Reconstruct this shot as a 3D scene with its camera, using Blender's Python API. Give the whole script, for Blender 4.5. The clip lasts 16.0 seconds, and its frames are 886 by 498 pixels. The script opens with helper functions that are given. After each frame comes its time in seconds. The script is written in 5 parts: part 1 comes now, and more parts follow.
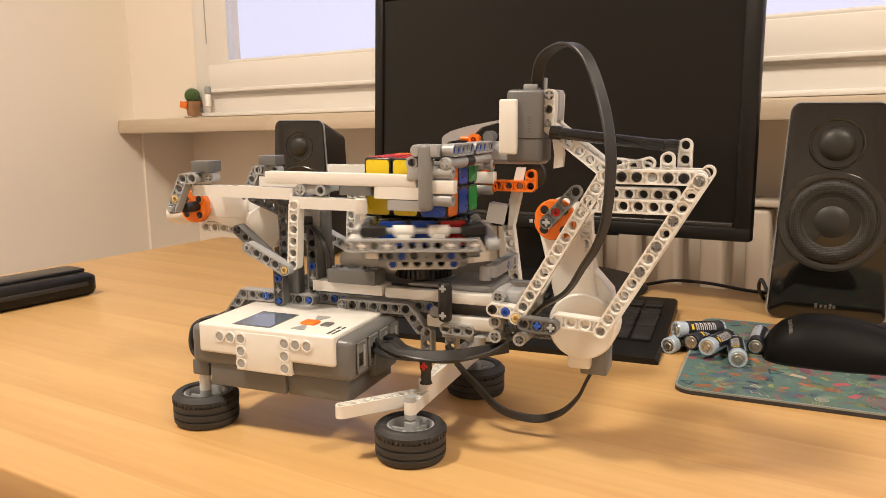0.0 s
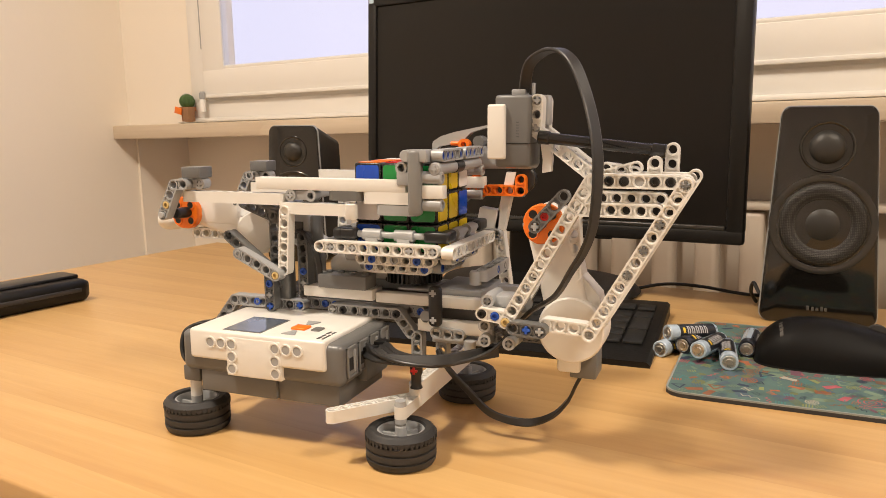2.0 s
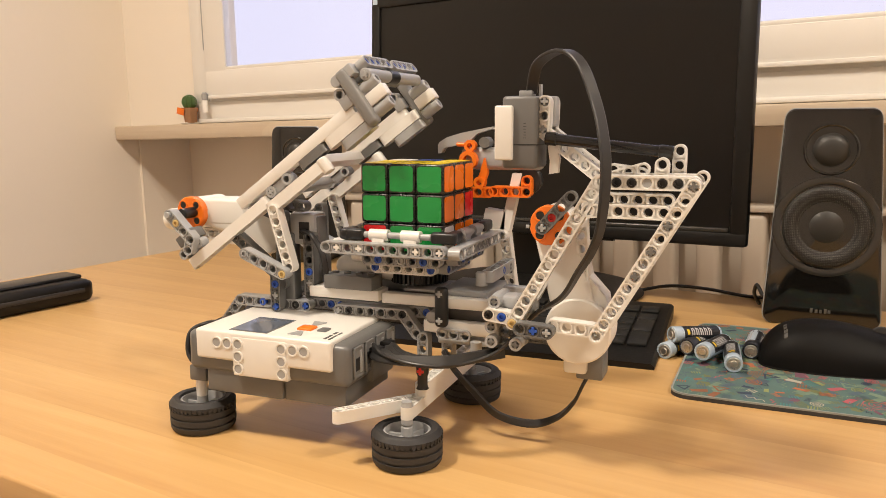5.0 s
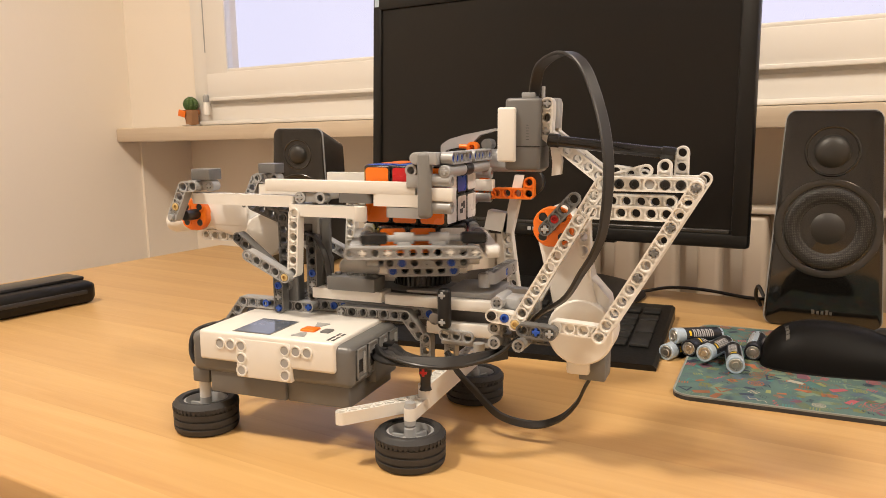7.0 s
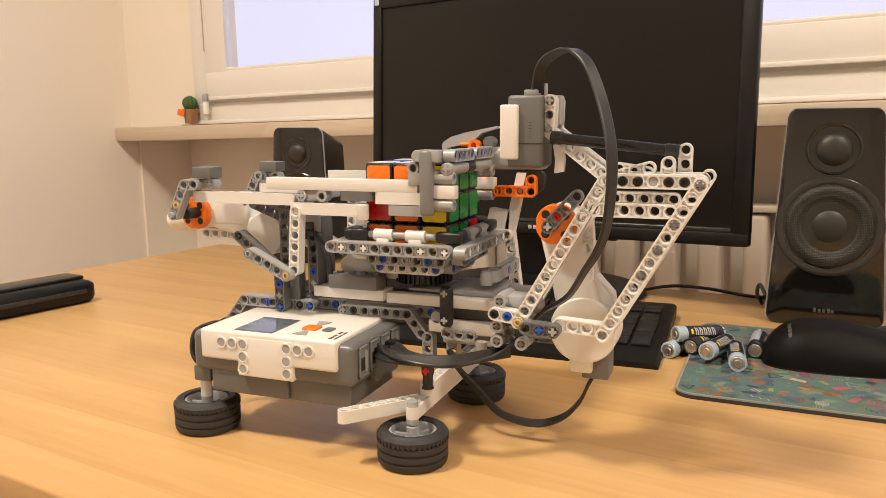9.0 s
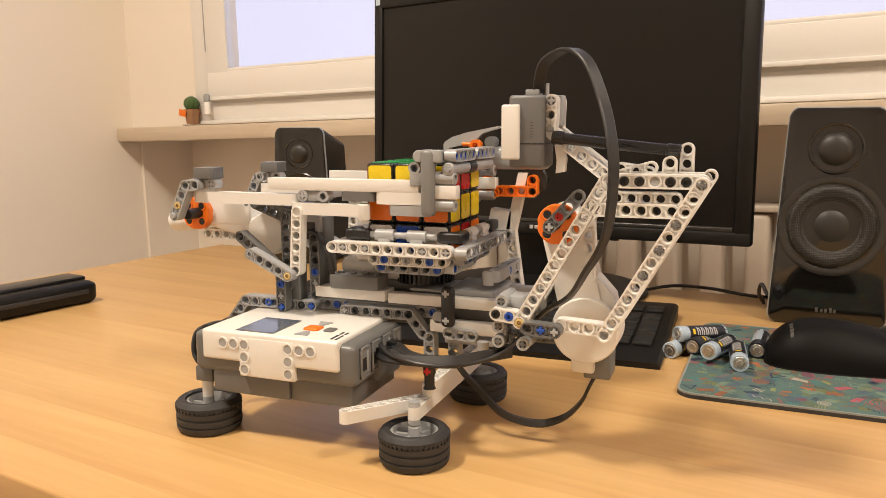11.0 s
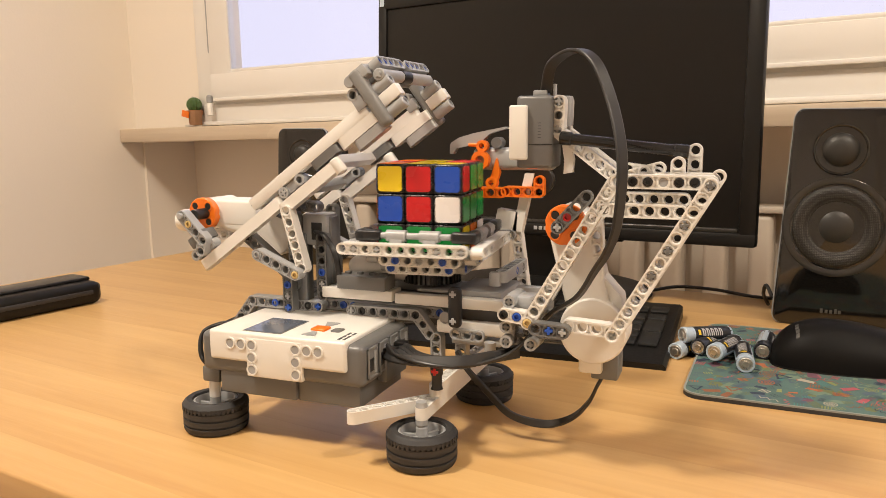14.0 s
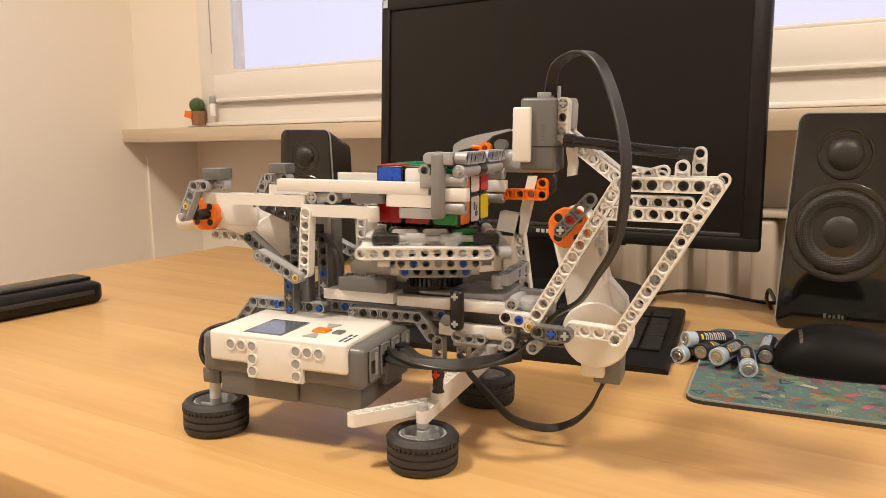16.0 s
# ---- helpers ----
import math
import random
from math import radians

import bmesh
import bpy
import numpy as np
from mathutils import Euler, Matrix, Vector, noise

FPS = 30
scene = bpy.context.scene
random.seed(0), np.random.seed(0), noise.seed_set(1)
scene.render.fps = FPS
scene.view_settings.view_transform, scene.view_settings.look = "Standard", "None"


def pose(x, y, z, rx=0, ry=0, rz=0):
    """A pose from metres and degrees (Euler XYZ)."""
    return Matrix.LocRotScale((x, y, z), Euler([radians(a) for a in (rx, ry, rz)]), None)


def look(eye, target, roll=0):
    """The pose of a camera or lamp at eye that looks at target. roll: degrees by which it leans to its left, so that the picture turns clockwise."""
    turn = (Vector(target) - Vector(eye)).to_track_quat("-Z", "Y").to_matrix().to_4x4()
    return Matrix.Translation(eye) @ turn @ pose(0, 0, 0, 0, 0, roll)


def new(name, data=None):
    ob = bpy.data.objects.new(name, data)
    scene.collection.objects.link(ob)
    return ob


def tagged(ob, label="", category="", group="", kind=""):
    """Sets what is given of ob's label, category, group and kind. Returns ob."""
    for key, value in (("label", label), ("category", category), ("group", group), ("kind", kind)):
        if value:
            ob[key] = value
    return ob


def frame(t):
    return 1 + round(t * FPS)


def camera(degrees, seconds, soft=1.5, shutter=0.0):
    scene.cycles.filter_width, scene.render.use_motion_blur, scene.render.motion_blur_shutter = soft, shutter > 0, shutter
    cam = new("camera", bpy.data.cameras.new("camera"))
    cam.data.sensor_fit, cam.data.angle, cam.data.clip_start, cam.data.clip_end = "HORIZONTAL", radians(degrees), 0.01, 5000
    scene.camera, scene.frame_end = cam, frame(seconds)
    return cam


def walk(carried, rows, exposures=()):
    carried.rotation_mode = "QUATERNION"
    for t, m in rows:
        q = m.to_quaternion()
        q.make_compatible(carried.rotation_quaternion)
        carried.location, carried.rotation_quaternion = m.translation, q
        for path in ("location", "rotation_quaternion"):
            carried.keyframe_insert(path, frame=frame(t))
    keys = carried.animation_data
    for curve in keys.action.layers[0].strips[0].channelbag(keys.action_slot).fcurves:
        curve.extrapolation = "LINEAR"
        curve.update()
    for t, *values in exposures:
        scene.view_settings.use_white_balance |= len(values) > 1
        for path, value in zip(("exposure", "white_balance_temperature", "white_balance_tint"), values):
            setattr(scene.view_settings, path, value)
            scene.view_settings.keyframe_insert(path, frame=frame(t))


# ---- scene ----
cam = camera(58.823, 16.0, soft=0.7, shutter=0.5)
# seconds, eye x, y, z, heading to the left of +y, tilt upward, roll (degrees)
TRAIL = [
    (0.0, 0.2067, -0.4938, 0.2038, 21.238, -9.592, -0.151),
    (0.5, 0.2082, -0.4952, 0.2040, 21.178, -9.457, -0.249),
    (1.0, 0.2093, -0.4947, 0.2035, 21.173, -9.384, -0.314),
    (1.5, 0.2106, -0.4949, 0.2043, 21.102, -9.301, -0.333),
    (2.0, 0.2118, -0.4935, 0.2044, 21.051, -9.290, -0.380),
    (2.5, 0.2131, -0.4936, 0.2040, 21.030, -9.202, -0.469),
    (3.0, 0.2128, -0.4945, 0.2050, 21.000, -9.195, -0.426),
    (3.5, 0.2103, -0.4956, 0.2043, 20.972, -9.139, -0.374),
    (4.0, 0.2096, -0.4951, 0.2037, 21.010, -9.147, -0.306),
    (6.5, 0.2055, -0.4971, 0.2043, 20.993, -9.087, -0.117),
    (7.0, 0.2070, -0.4974, 0.2038, 21.054, -9.015, -0.229),
    (7.5, 0.2080, -0.4935, 0.2019, 21.009, -9.087, -0.286),
    (8.0, 0.2071, -0.4940, 0.2017, 20.962, -9.074, -0.288),
    (8.5, 0.2061, -0.4952, 0.2016, 20.974, -9.062, -0.321),
    (9.0, 0.2044, -0.4965, 0.2026, 20.968, -9.055, -0.292),
    (11.5, 0.2042, -0.4961, 0.2027, 21.093, -9.063, -0.376),
    (12.0, 0.2029, -0.4974, 0.2025, 21.089, -9.025, -0.354),
    (12.5, 0.2038, -0.4981, 0.2033, 21.151, -9.035, -0.432),
    (13.0, 0.2031, -0.4979, 0.2030, 21.137, -9.011, -0.422),
    (13.5, 0.2024, -0.4975, 0.2026, 21.133, -9.014, -0.399),
    (14.0, 0.2005, -0.4980, 0.2023, 21.125, -8.968, -0.348),
    (14.5, 0.1991, -0.4990, 0.2026, 21.115, -8.926, -0.259),
    (15.0, 0.1993, -0.4998, 0.2031, 21.098, -8.823, -0.226),
    (15.5, 0.1996, -0.4980, 0.2023, 21.106, -8.793, -0.127),
    (16.0, 0.1993, -0.4958, 0.2018, 21.254, -8.797, 0.028),
]


def eye_pose(x, y, z, yaw, pitch, roll):
    return (Matrix.Translation((x, y, z)) @ Matrix.Rotation(radians(yaw), 4, "Z")
            @ Matrix.Rotation(radians(90 + pitch), 4, "X") @ Matrix.Rotation(radians(roll), 4, "Z"))


walk(cam, [(r[0], eye_pose(*r[1:])) for r in TRAIL])

# ---- world and light ----
world = bpy.data.worlds.new("world")
scene.world = world
world.use_nodes = True
wn = world.node_tree
wn.nodes["Background"].inputs["Color"].default_value = (0.55, 0.60, 0.85, 1)
wn.nodes["Background"].inputs["Strength"].default_value = 0.6


def area_lamp(name, place, target, size, power, colour):
    data = bpy.data.lights.new(name, "AREA")
    data.shape, data.size, data.energy, data.color = "DISK", size, power, colour
    ob = new(name, data)
    ob.matrix_world = look(place, target)
    return ob


area_lamp("ceiling_lamp", (-0.56, -0.64, 1.62), (-0.56, -0.64, 0), 0.26, 31.8, (1.0, 0.856, 0.69))
# added fill with no known fixture, brightens the right of the desk
area_lamp("fill_lamp_right", (1.12, -0.60, 1.62), (1.12, -0.60, 0), 0.28, 24.5, (1.0, 0.856, 0.69))
scene.view_settings.exposure = 0.0


# ---- materials ----
def material(name, colour, rough=0.4, metal=0.0, spots=0.06, scale=60.0, bump=0.04, fine=400.0, coat=0.0, spec=0.5):
    """Plain surface with two scales of variation in colour, gloss and relief."""
    mat = bpy.data.materials.new(name)
    mat.use_nodes = True
    nt = mat.node_tree
    bsdf = nt.nodes["Principled BSDF"]
    bsdf.inputs["Roughness"].default_value, bsdf.inputs["Metallic"].default_value = rough, metal
    bsdf.inputs["Coat Weight"].default_value = coat
    bsdf.inputs["Specular IOR Level"].default_value = spec
    tex = nt.nodes.new("ShaderNodeTexCoord")
    big, small = nt.nodes.new("ShaderNodeTexNoise"), nt.nodes.new("ShaderNodeTexNoise")
    big.inputs["Scale"].default_value, big.inputs["Detail"].default_value = scale, 4
    small.inputs["Scale"].default_value, small.inputs["Detail"].default_value = fine, 3
    nt.links.new(tex.outputs["Object"], big.inputs["Vector"])
    nt.links.new(tex.outputs["Object"], small.inputs["Vector"])
    mix = nt.nodes.new("ShaderNodeMix")
    mix.data_type = "RGBA"
    nt.links.new(big.outputs["Fac"], mix.inputs["Factor"])
    lo, hi = [(*[min(1.0, c * k) for c in colour], 1) for k in (1 - spots, 1 + spots)]
    mix.inputs[6].default_value, mix.inputs[7].default_value = lo, hi
    nt.links.new(mix.outputs[2], bsdf.inputs["Base Color"])
    gloss = nt.nodes.new("ShaderNodeMapRange")
    gloss.inputs["To Min"].default_value, gloss.inputs["To Max"].default_value = max(0.02, rough - 0.08), min(1, rough + 0.08)
    nt.links.new(small.outputs["Fac"], gloss.inputs["Value"])
    nt.links.new(gloss.outputs["Result"], bsdf.inputs["Roughness"])
    relief = nt.nodes.new("ShaderNodeBump")
    relief.inputs["Strength"].default_value, relief.inputs["Distance"].default_value = bump, 0.0006
    nt.links.new(small.outputs["Fac"], relief.inputs["Height"])
    nt.links.new(relief.outputs["Normal"], bsdf.inputs["Normal"])
    return mat


WHITE = material("white_plastic", (0.77, 0.76, 0.725), 0.32, spots=0.03)
LGREY = material("light_grey_plastic", (0.36, 0.37, 0.38), 0.33, spots=0.04)
MGREY = material("mid_grey_plastic", (0.21, 0.212, 0.212), 0.36, spots=0.05)
DGREY = material("dark_grey_plastic", (0.14, 0.142, 0.142), 0.36, spots=0.06)
BLACK = material("black_plastic", (0.012, 0.012, 0.013), 0.35)
AXLE_BLACK = material("glossy_black_axle", (0.01, 0.01, 0.0105), 0.16)
ORANGE = material("orange_plastic", (0.86, 0.19, 0.012), 0.33, spots=0.04)
BLUE = material("blue_plastic", (0.02, 0.085, 0.45), 0.35)
TAN = material("tan_plastic", (0.62, 0.46, 0.20), 0.38)
RED = material("red_plastic", (0.50, 0.012, 0.01), 0.35)
RUBBER = material("black_rubber", (0.028, 0.028, 0.03), 0.62, spots=0.2, bump=0.12)
CABLE = material("black_cable_sheath", (0.02, 0.02, 0.021), 0.38)
METAL = material("dull_metal", (0.62, 0.60, 0.56), 0.3, 1.0)
CUBE_BLACK = material("puzzle_black", (0.01, 0.01, 0.01), 0.28)
STICKER = {
    "Y": material("yellow_sticker", (0.8, 0.6, 0.015), 0.28, spots=0.02, bump=0.0, fine=40),
    "O": material("orange_sticker", (0.88, 0.2, 0.012), 0.28, spots=0.02, bump=0.0, fine=40),
    "G": material("green_sticker", (0.012, 0.27, 0.055), 0.28, spots=0.02, bump=0.0, fine=40),
    "B": material("blue_sticker", (0.012, 0.075, 0.5), 0.28, spots=0.02, bump=0.0, fine=40),
    "W": material("white_sticker", (0.84, 0.82, 0.82), 0.28, spots=0.02, bump=0.0, fine=40),
    "R": material("red_sticker", (0.55, 0.012, 0.016), 0.28, spots=0.02, bump=0.0, fine=40),
}
SCREEN = material("lcd_glass", (0.10, 0.12, 0.16), 0.08, spots=0.03, bump=0.0)
GLOSS_BLACK = material("gloss_black_lacquer", (0.007, 0.0064, 0.0056), 0.06, bump=0.0, coat=0.0, spec=0.75)
SATIN_BLACK = material("satin_black_plastic", (0.008, 0.0076, 0.0072), 0.42, spec=0.26)
PANEL = material("matt_screen_panel", (0.0055, 0.0047, 0.004), 0.33, bump=0.01, spec=0.28)


def woven_material():
    """Dark fabric of fine raised dots."""
    mat = material("woven_cone", (0.008, 0.0076, 0.007), 0.45)
    nt = mat.node_tree
    bsdf = nt.nodes["Principled BSDF"]
    tex = nt.nodes.new("ShaderNodeTexCoord")
    dots = nt.nodes.new("ShaderNodeTexVoronoi")
    dots.inputs["Scale"].default_value, dots.inputs["Randomness"].default_value = 620, 0.25
    nt.links.new(tex.outputs["Object"], dots.inputs["Vector"])
    ramp = nt.nodes.new("ShaderNodeValToRGB")
    ramp.color_ramp.elements[0].position, ramp.color_ramp.elements[0].color = 0.22, (0.055, 0.05, 0.044, 1)
    ramp.color_ramp.elements[1].position, ramp.color_ramp.elements[1].color = 0.5, (0.006, 0.0056, 0.005, 1)
    nt.links.new(dots.outputs["Distance"], ramp.inputs["Fac"])
    nt.links.new(ramp.outputs["Color"], bsdf.inputs["Base Color"])
    relief = nt.nodes.new("ShaderNodeBump")
    relief.inputs["Strength"].default_value, relief.inputs["Distance"].default_value = 0.6, 0.0008
    relief.invert = True
    nt.links.new(dots.outputs["Distance"], relief.inputs["Height"])
    nt.links.new(relief.outputs["Normal"], bsdf.inputs["Normal"])
    return mat


CONE = woven_material()
WALL = material("cream_wall_paint", (0.86, 0.79, 0.69), 0.85, spots=0.03, scale=3, bump=0.25, fine=180)
WINPAINT = material("white_window_paint", (0.83, 0.81, 0.77), 0.4, spots=0.02, scale=5)
RADIATOR = material("enamel_radiator", (0.54, 0.48, 0.405), 0.4, spots=0.05, scale=9)
CACTUS = material("cactus_green", (0.06, 0.12, 0.03), 0.7, spots=0.35, scale=90, bump=0.5)
TERRACOTTA = material("terracotta", (0.36, 0.135, 0.045), 0.7, spots=0.12)
CARD = material("brown_wrap", (0.30, 0.16, 0.08), 0.8, spots=0.15)
FLOORING = material("floor_boards", (0.30, 0.18, 0.09), 0.5, spots=0.2, scale=4)
KEYCAP = material("key_plastic", (0.014, 0.0138, 0.0135), 0.5)
BATT_GREY = material("battery_pale_blue_wrap", (0.44, 0.54, 0.64), 0.3, 0.15)
YELLOW = material("yellow_print", (0.75, 0.52, 0.02), 0.4)
BATT_BLACK = material("battery_black_wrap", (0.015, 0.016, 0.02), 0.3)
INK = material("dark_print", (0.06, 0.06, 0.065), 0.45)
PALE_INK = material("pale_print", (0.45, 0.45, 0.46), 0.4)


def wood_material(name, pale, dark, bands=0.22, rough=(0.28, 0.44)):
    """Veneer with long wavy figure, fine pores and broad patches; the grain runs along local x."""
    mat = bpy.data.materials.new(name)
    mat.use_nodes = True
    nt = mat.node_tree
    bsdf = nt.nodes["Principled BSDF"]
    tex = nt.nodes.new("ShaderNodeTexCoord")

    def stretched(x, y, z):
        node = nt.nodes.new("ShaderNodeMapping")
        node.inputs["Scale"].default_value = (x, y, z)
        nt.links.new(tex.outputs["Object"], node.inputs["Vector"])
        return node.outputs["Vector"]

    def noise(vector, scale, detail, distortion=0.0):
        node = nt.nodes.new("ShaderNodeTexNoise")
        node.inputs["Scale"].default_value, node.inputs["Detail"].default_value = scale, detail
        node.inputs["Distortion"].default_value = distortion
        nt.links.new(vector, node.inputs["Vector"])
        return node.outputs["Fac"]

    def blend(a, b, share):
        node = nt.nodes.new("ShaderNodeMix")
        node.inputs["Factor"].default_value = share
        nt.links.new(a, node.inputs[2])
        nt.links.new(b, node.inputs[3])
        return node.outputs[0]

    broad = noise(stretched(1.0, 5.0, 5.0), 1.6, 3, 0.4)
    grain = noise(stretched(1.0, 22.0, 22.0), 5.0, 8, 0.5)
    fleck = noise(stretched(1.0, 14.0, 14.0), 55.0, 4)
    wave = nt.nodes.new("ShaderNodeTexWave")
    wave.bands_direction, wave.wave_profile = "Y", "SAW"
    for key, value in (("Scale", 1.0), ("Distortion", 5.0), ("Detail", 3.0), ("Detail Scale", 0.55), ("Detail Roughness", 0.45)):
        wave.inputs[key].default_value = value
    nt.links.new(stretched(0.9, 5.5, 5.5), wave.inputs["Vector"])
    figure = blend(blend(broad, grain, 0.55), wave.outputs["Fac"], bands)
    ramp = nt.nodes.new("ShaderNodeValToRGB")
    ramp.color_ramp.elements[0].position, ramp.color_ramp.elements[0].color = 0.31, (*dark, 1)
    ramp.color_ramp.elements[1].position, ramp.color_ramp.elements[1].color = 0.69, (*pale, 1)
    nt.links.new(figure, ramp.inputs["Fac"])
    nt.links.new(ramp.outputs["Color"], bsdf.inputs["Base Color"])
    gloss = nt.nodes.new("ShaderNodeMapRange")
    gloss.inputs["To Min"].default_value, gloss.inputs["To Max"].default_value = rough
    nt.links.new(fleck, gloss.inputs["Value"])
    nt.links.new(gloss.outputs["Result"], bsdf.inputs["Roughness"])
    relief = nt.nodes.new("ShaderNodeBump")
    relief.inputs["Strength"].default_value, relief.inputs["Distance"].default_value = 0.08, 0.0004
    nt.links.new(fleck, relief.inputs["Height"])
    nt.links.new(relief.outputs["Normal"], bsdf.inputs["Normal"])
    return mat


WOOD = wood_material("birch_desk_veneer", (0.63, 0.405, 0.168), (0.505, 0.29, 0.108), 0.16)
SILL = wood_material("laminate_sill", (0.70, 0.595, 0.46), (0.57, 0.465, 0.345), 0.1, (0.4, 0.55))


def glow_material(name, colour, strength):
    mat = bpy.data.materials.new(name)
    mat.use_nodes = True
    bsdf = mat.node_tree.nodes["Principled BSDF"]
    bsdf.inputs["Base Color"].default_value = (0.05, 0.05, 0.06, 1)
    bsdf.inputs["Emission Color"].default_value = (*colour, 1)
    bsdf.inputs["Emission Strength"].default_value = strength
    return mat


DUSK = glow_material("dusk_sky_glow", (0.76, 0.735, 0.92), 1.28)


def glass_material():
    mat = bpy.data.materials.new("window_glass")
    mat.use_nodes = True
    bsdf = mat.node_tree.nodes["Principled BSDF"]
    bsdf.inputs["Transmission Weight"].default_value, bsdf.inputs["Roughness"].default_value = 1.0, 0.02
    bsdf.inputs["IOR"].default_value = 1.1
    return mat


GLASS = glass_material()
MM = 0.001


# ---- mesh helpers (millimetres in, metres out) ----
def mesh_of(name, bm, mat, smooth=None):
    bmesh.ops.remove_doubles(bm, verts=bm.verts[:], dist=0.004)
    bmesh.ops.recalc_face_normals(bm, faces=bm.faces[:])
    for v in bm.verts:
        v.co *= MM
    data = bpy.data.meshes.new(name)
    bm.to_mesh(data)
    bm.free()
    data.materials.append(mat)
    if smooth:
        data.shade_smooth()
        data.set_sharp_from_angle(angle=radians(smooth))
    return data


def put(name, data, parent=None, m=None, label=""):
    ob = new(name, data)
    ob.parent = parent
    if m is not None:
        ob.matrix_basis = m
    if label:
        ob["label"] = label
    return ob


def part(name, bm, mat, parent, label="", m=None, smooth=35):
    return put(name, mesh_of(name, bm, mat, smooth), parent, m, label)


def empty(name, label="", category="", group="", m=None):
    ob = tagged(new(name), label, category, group)
    ob.empty_display_size = 0.02
    if m is not None:
        ob.matrix_basis = m
    return ob


def at(x, y, z, rx=0, ry=0, rz=0):
    return pose(x * MM, y * MM, z * MM, rx, ry, rz)


def add_box(bm, x0, x1, y0, y1, z0, z1, bevel=0.0, seg=2, m=None):
    made = bmesh.ops.create_cube(bm, size=1)["verts"]
    for v in made:
        v.co = Vector(((x0 + x1) / 2 + v.co.x * (x1 - x0), (y0 + y1) / 2 + v.co.y * (y1 - y0), (z0 + z1) / 2 + v.co.z * (z1 - z0)))
    if m is not None:
        bmesh.ops.transform(bm, matrix=m, verts=made)
    if bevel:
        edges = list({e for v in made for e in v.link_edges})
        bmesh.ops.bevel(bm, geom=edges, offset=bevel, segments=seg, profile=0.5, affect="EDGES")
    return bm


def box(*args, **kw):
    return add_box(bmesh.new(), *args, **kw)


def add_lathe(bm, profile, m=None, steps=32, closed=False):
    """Turn (radius, height) pairs round z."""
    rings = []
    for r, h in profile:
        ring = []
        for i in range(steps):
            a = 2 * math.pi * i / steps
            co = Vector((r * math.cos(a), r * math.sin(a), h))
            ring.append(bm.verts.new(m @ co if m is not None else co))
        rings.append(ring)
    pairs = list(zip(rings, rings[1:])) + ([(rings[-1], rings[0])] if closed else [])
    for a, b in pairs:
        for i in range(steps):
            j = (i + 1) % steps
            bm.faces.new((a[i], a[j], b[j], b[i]))
    if not closed:
        for ring, r in ((rings[0], profile[0][0]), (rings[-1], profile[-1][0])):
            if r > 1e-6:
                bm.faces.new(ring)
    return bm


def lathe(profile, **kw):
    return add_lathe(bmesh.new(), profile, **kw)


ALONG_Y = Matrix.Rotation(radians(90), 4, "X")       # local z to -y
ALONG_X = Matrix.Rotation(radians(90), 4, "Y")       # local z to +x


def add_rod(bm, a, b, r, steps=16):
    a, b = Vector(a), Vector(b)
    m = Matrix.Translation(a) @ (b - a).to_track_quat("Z", "Y").to_matrix().to_4x4()
    return add_lathe(bm, [(r * 0.86, 0), (r, r * 0.14), (r, (b - a).length - r * 0.14), (r * 0.86, (b - a).length)], m, steps)


def rod(a, b, r, steps=16):
    return add_rod(bmesh.new(), a, b, r, steps)


def add_prism(bm, outline, y0, y1):
    """Extrude an outline of (x, z) from y0 to y1."""
    front = [bm.verts.new((x, y0, z)) for x, z in outline]
    back = [bm.verts.new((x, y1, z)) for x, z in outline]
    bm.faces.new(front), bm.faces.new(back)
    for i in range(len(outline)):
        j = (i + 1) % len(outline)
        bm.faces.new((front[i], front[j], back[j], back[i]))
    return bm


def smooth_line(points, per=8):
    pts = [Vector(p) for p in points]
    pts = [2 * pts[0] - pts[1]] + pts + [2 * pts[-1] - pts[-2]]
    out = []
    for i in range(1, len(pts) - 2):
        p0, p1, p2, p3 = pts[i - 1:i + 3]
        for k in range(per):
            t = k / per
            out.append(0.5 * (2 * p1 + (p2 - p0) * t + (2 * p0 - 5 * p1 + 4 * p2 - p3) * t * t + (3 * p1 - p0 - 3 * p2 + p3) * t ** 3))
    out.append(pts[-2])
    return out


def add_ribbon(bm, points, width, thick, side, per=8):
    """A flat cable with rounded edges; side: its wide direction at start and end."""
    line = smooth_line(points, per)
    rings = []
    for i, p in enumerate(line):
        tan = (line[min(i + 1, len(line) - 1)] - line[max(i - 1, 0)]).normalized()
        s = Vector(side[0]).lerp(Vector(side[1]), i / (len(line) - 1))
        s = (s - tan * s.dot(tan)).normalized()
        n = tan.cross(s)
        ring = []
        for a in range(10):
            c, d = math.cos(a * math.pi / 5), math.sin(a * math.pi / 5)
            ring.append(bm.verts.new(p + s * (c * thick / 2 + math.copysign((width - thick) / 2, c) * (abs(c) > 0.2)) + n * d * thick / 2))
        rings.append(ring)
    for a, b in zip(rings, rings[1:]):
        for i in range(10):
            j = (i + 1) % 10
            bm.faces.new((a[i], a[j], b[j], b[i]))
    bm.faces.new(rings[0]), bm.faces.new(rings[-1])
    return bm


# ---- building-set pieces ----
STEPS = 24


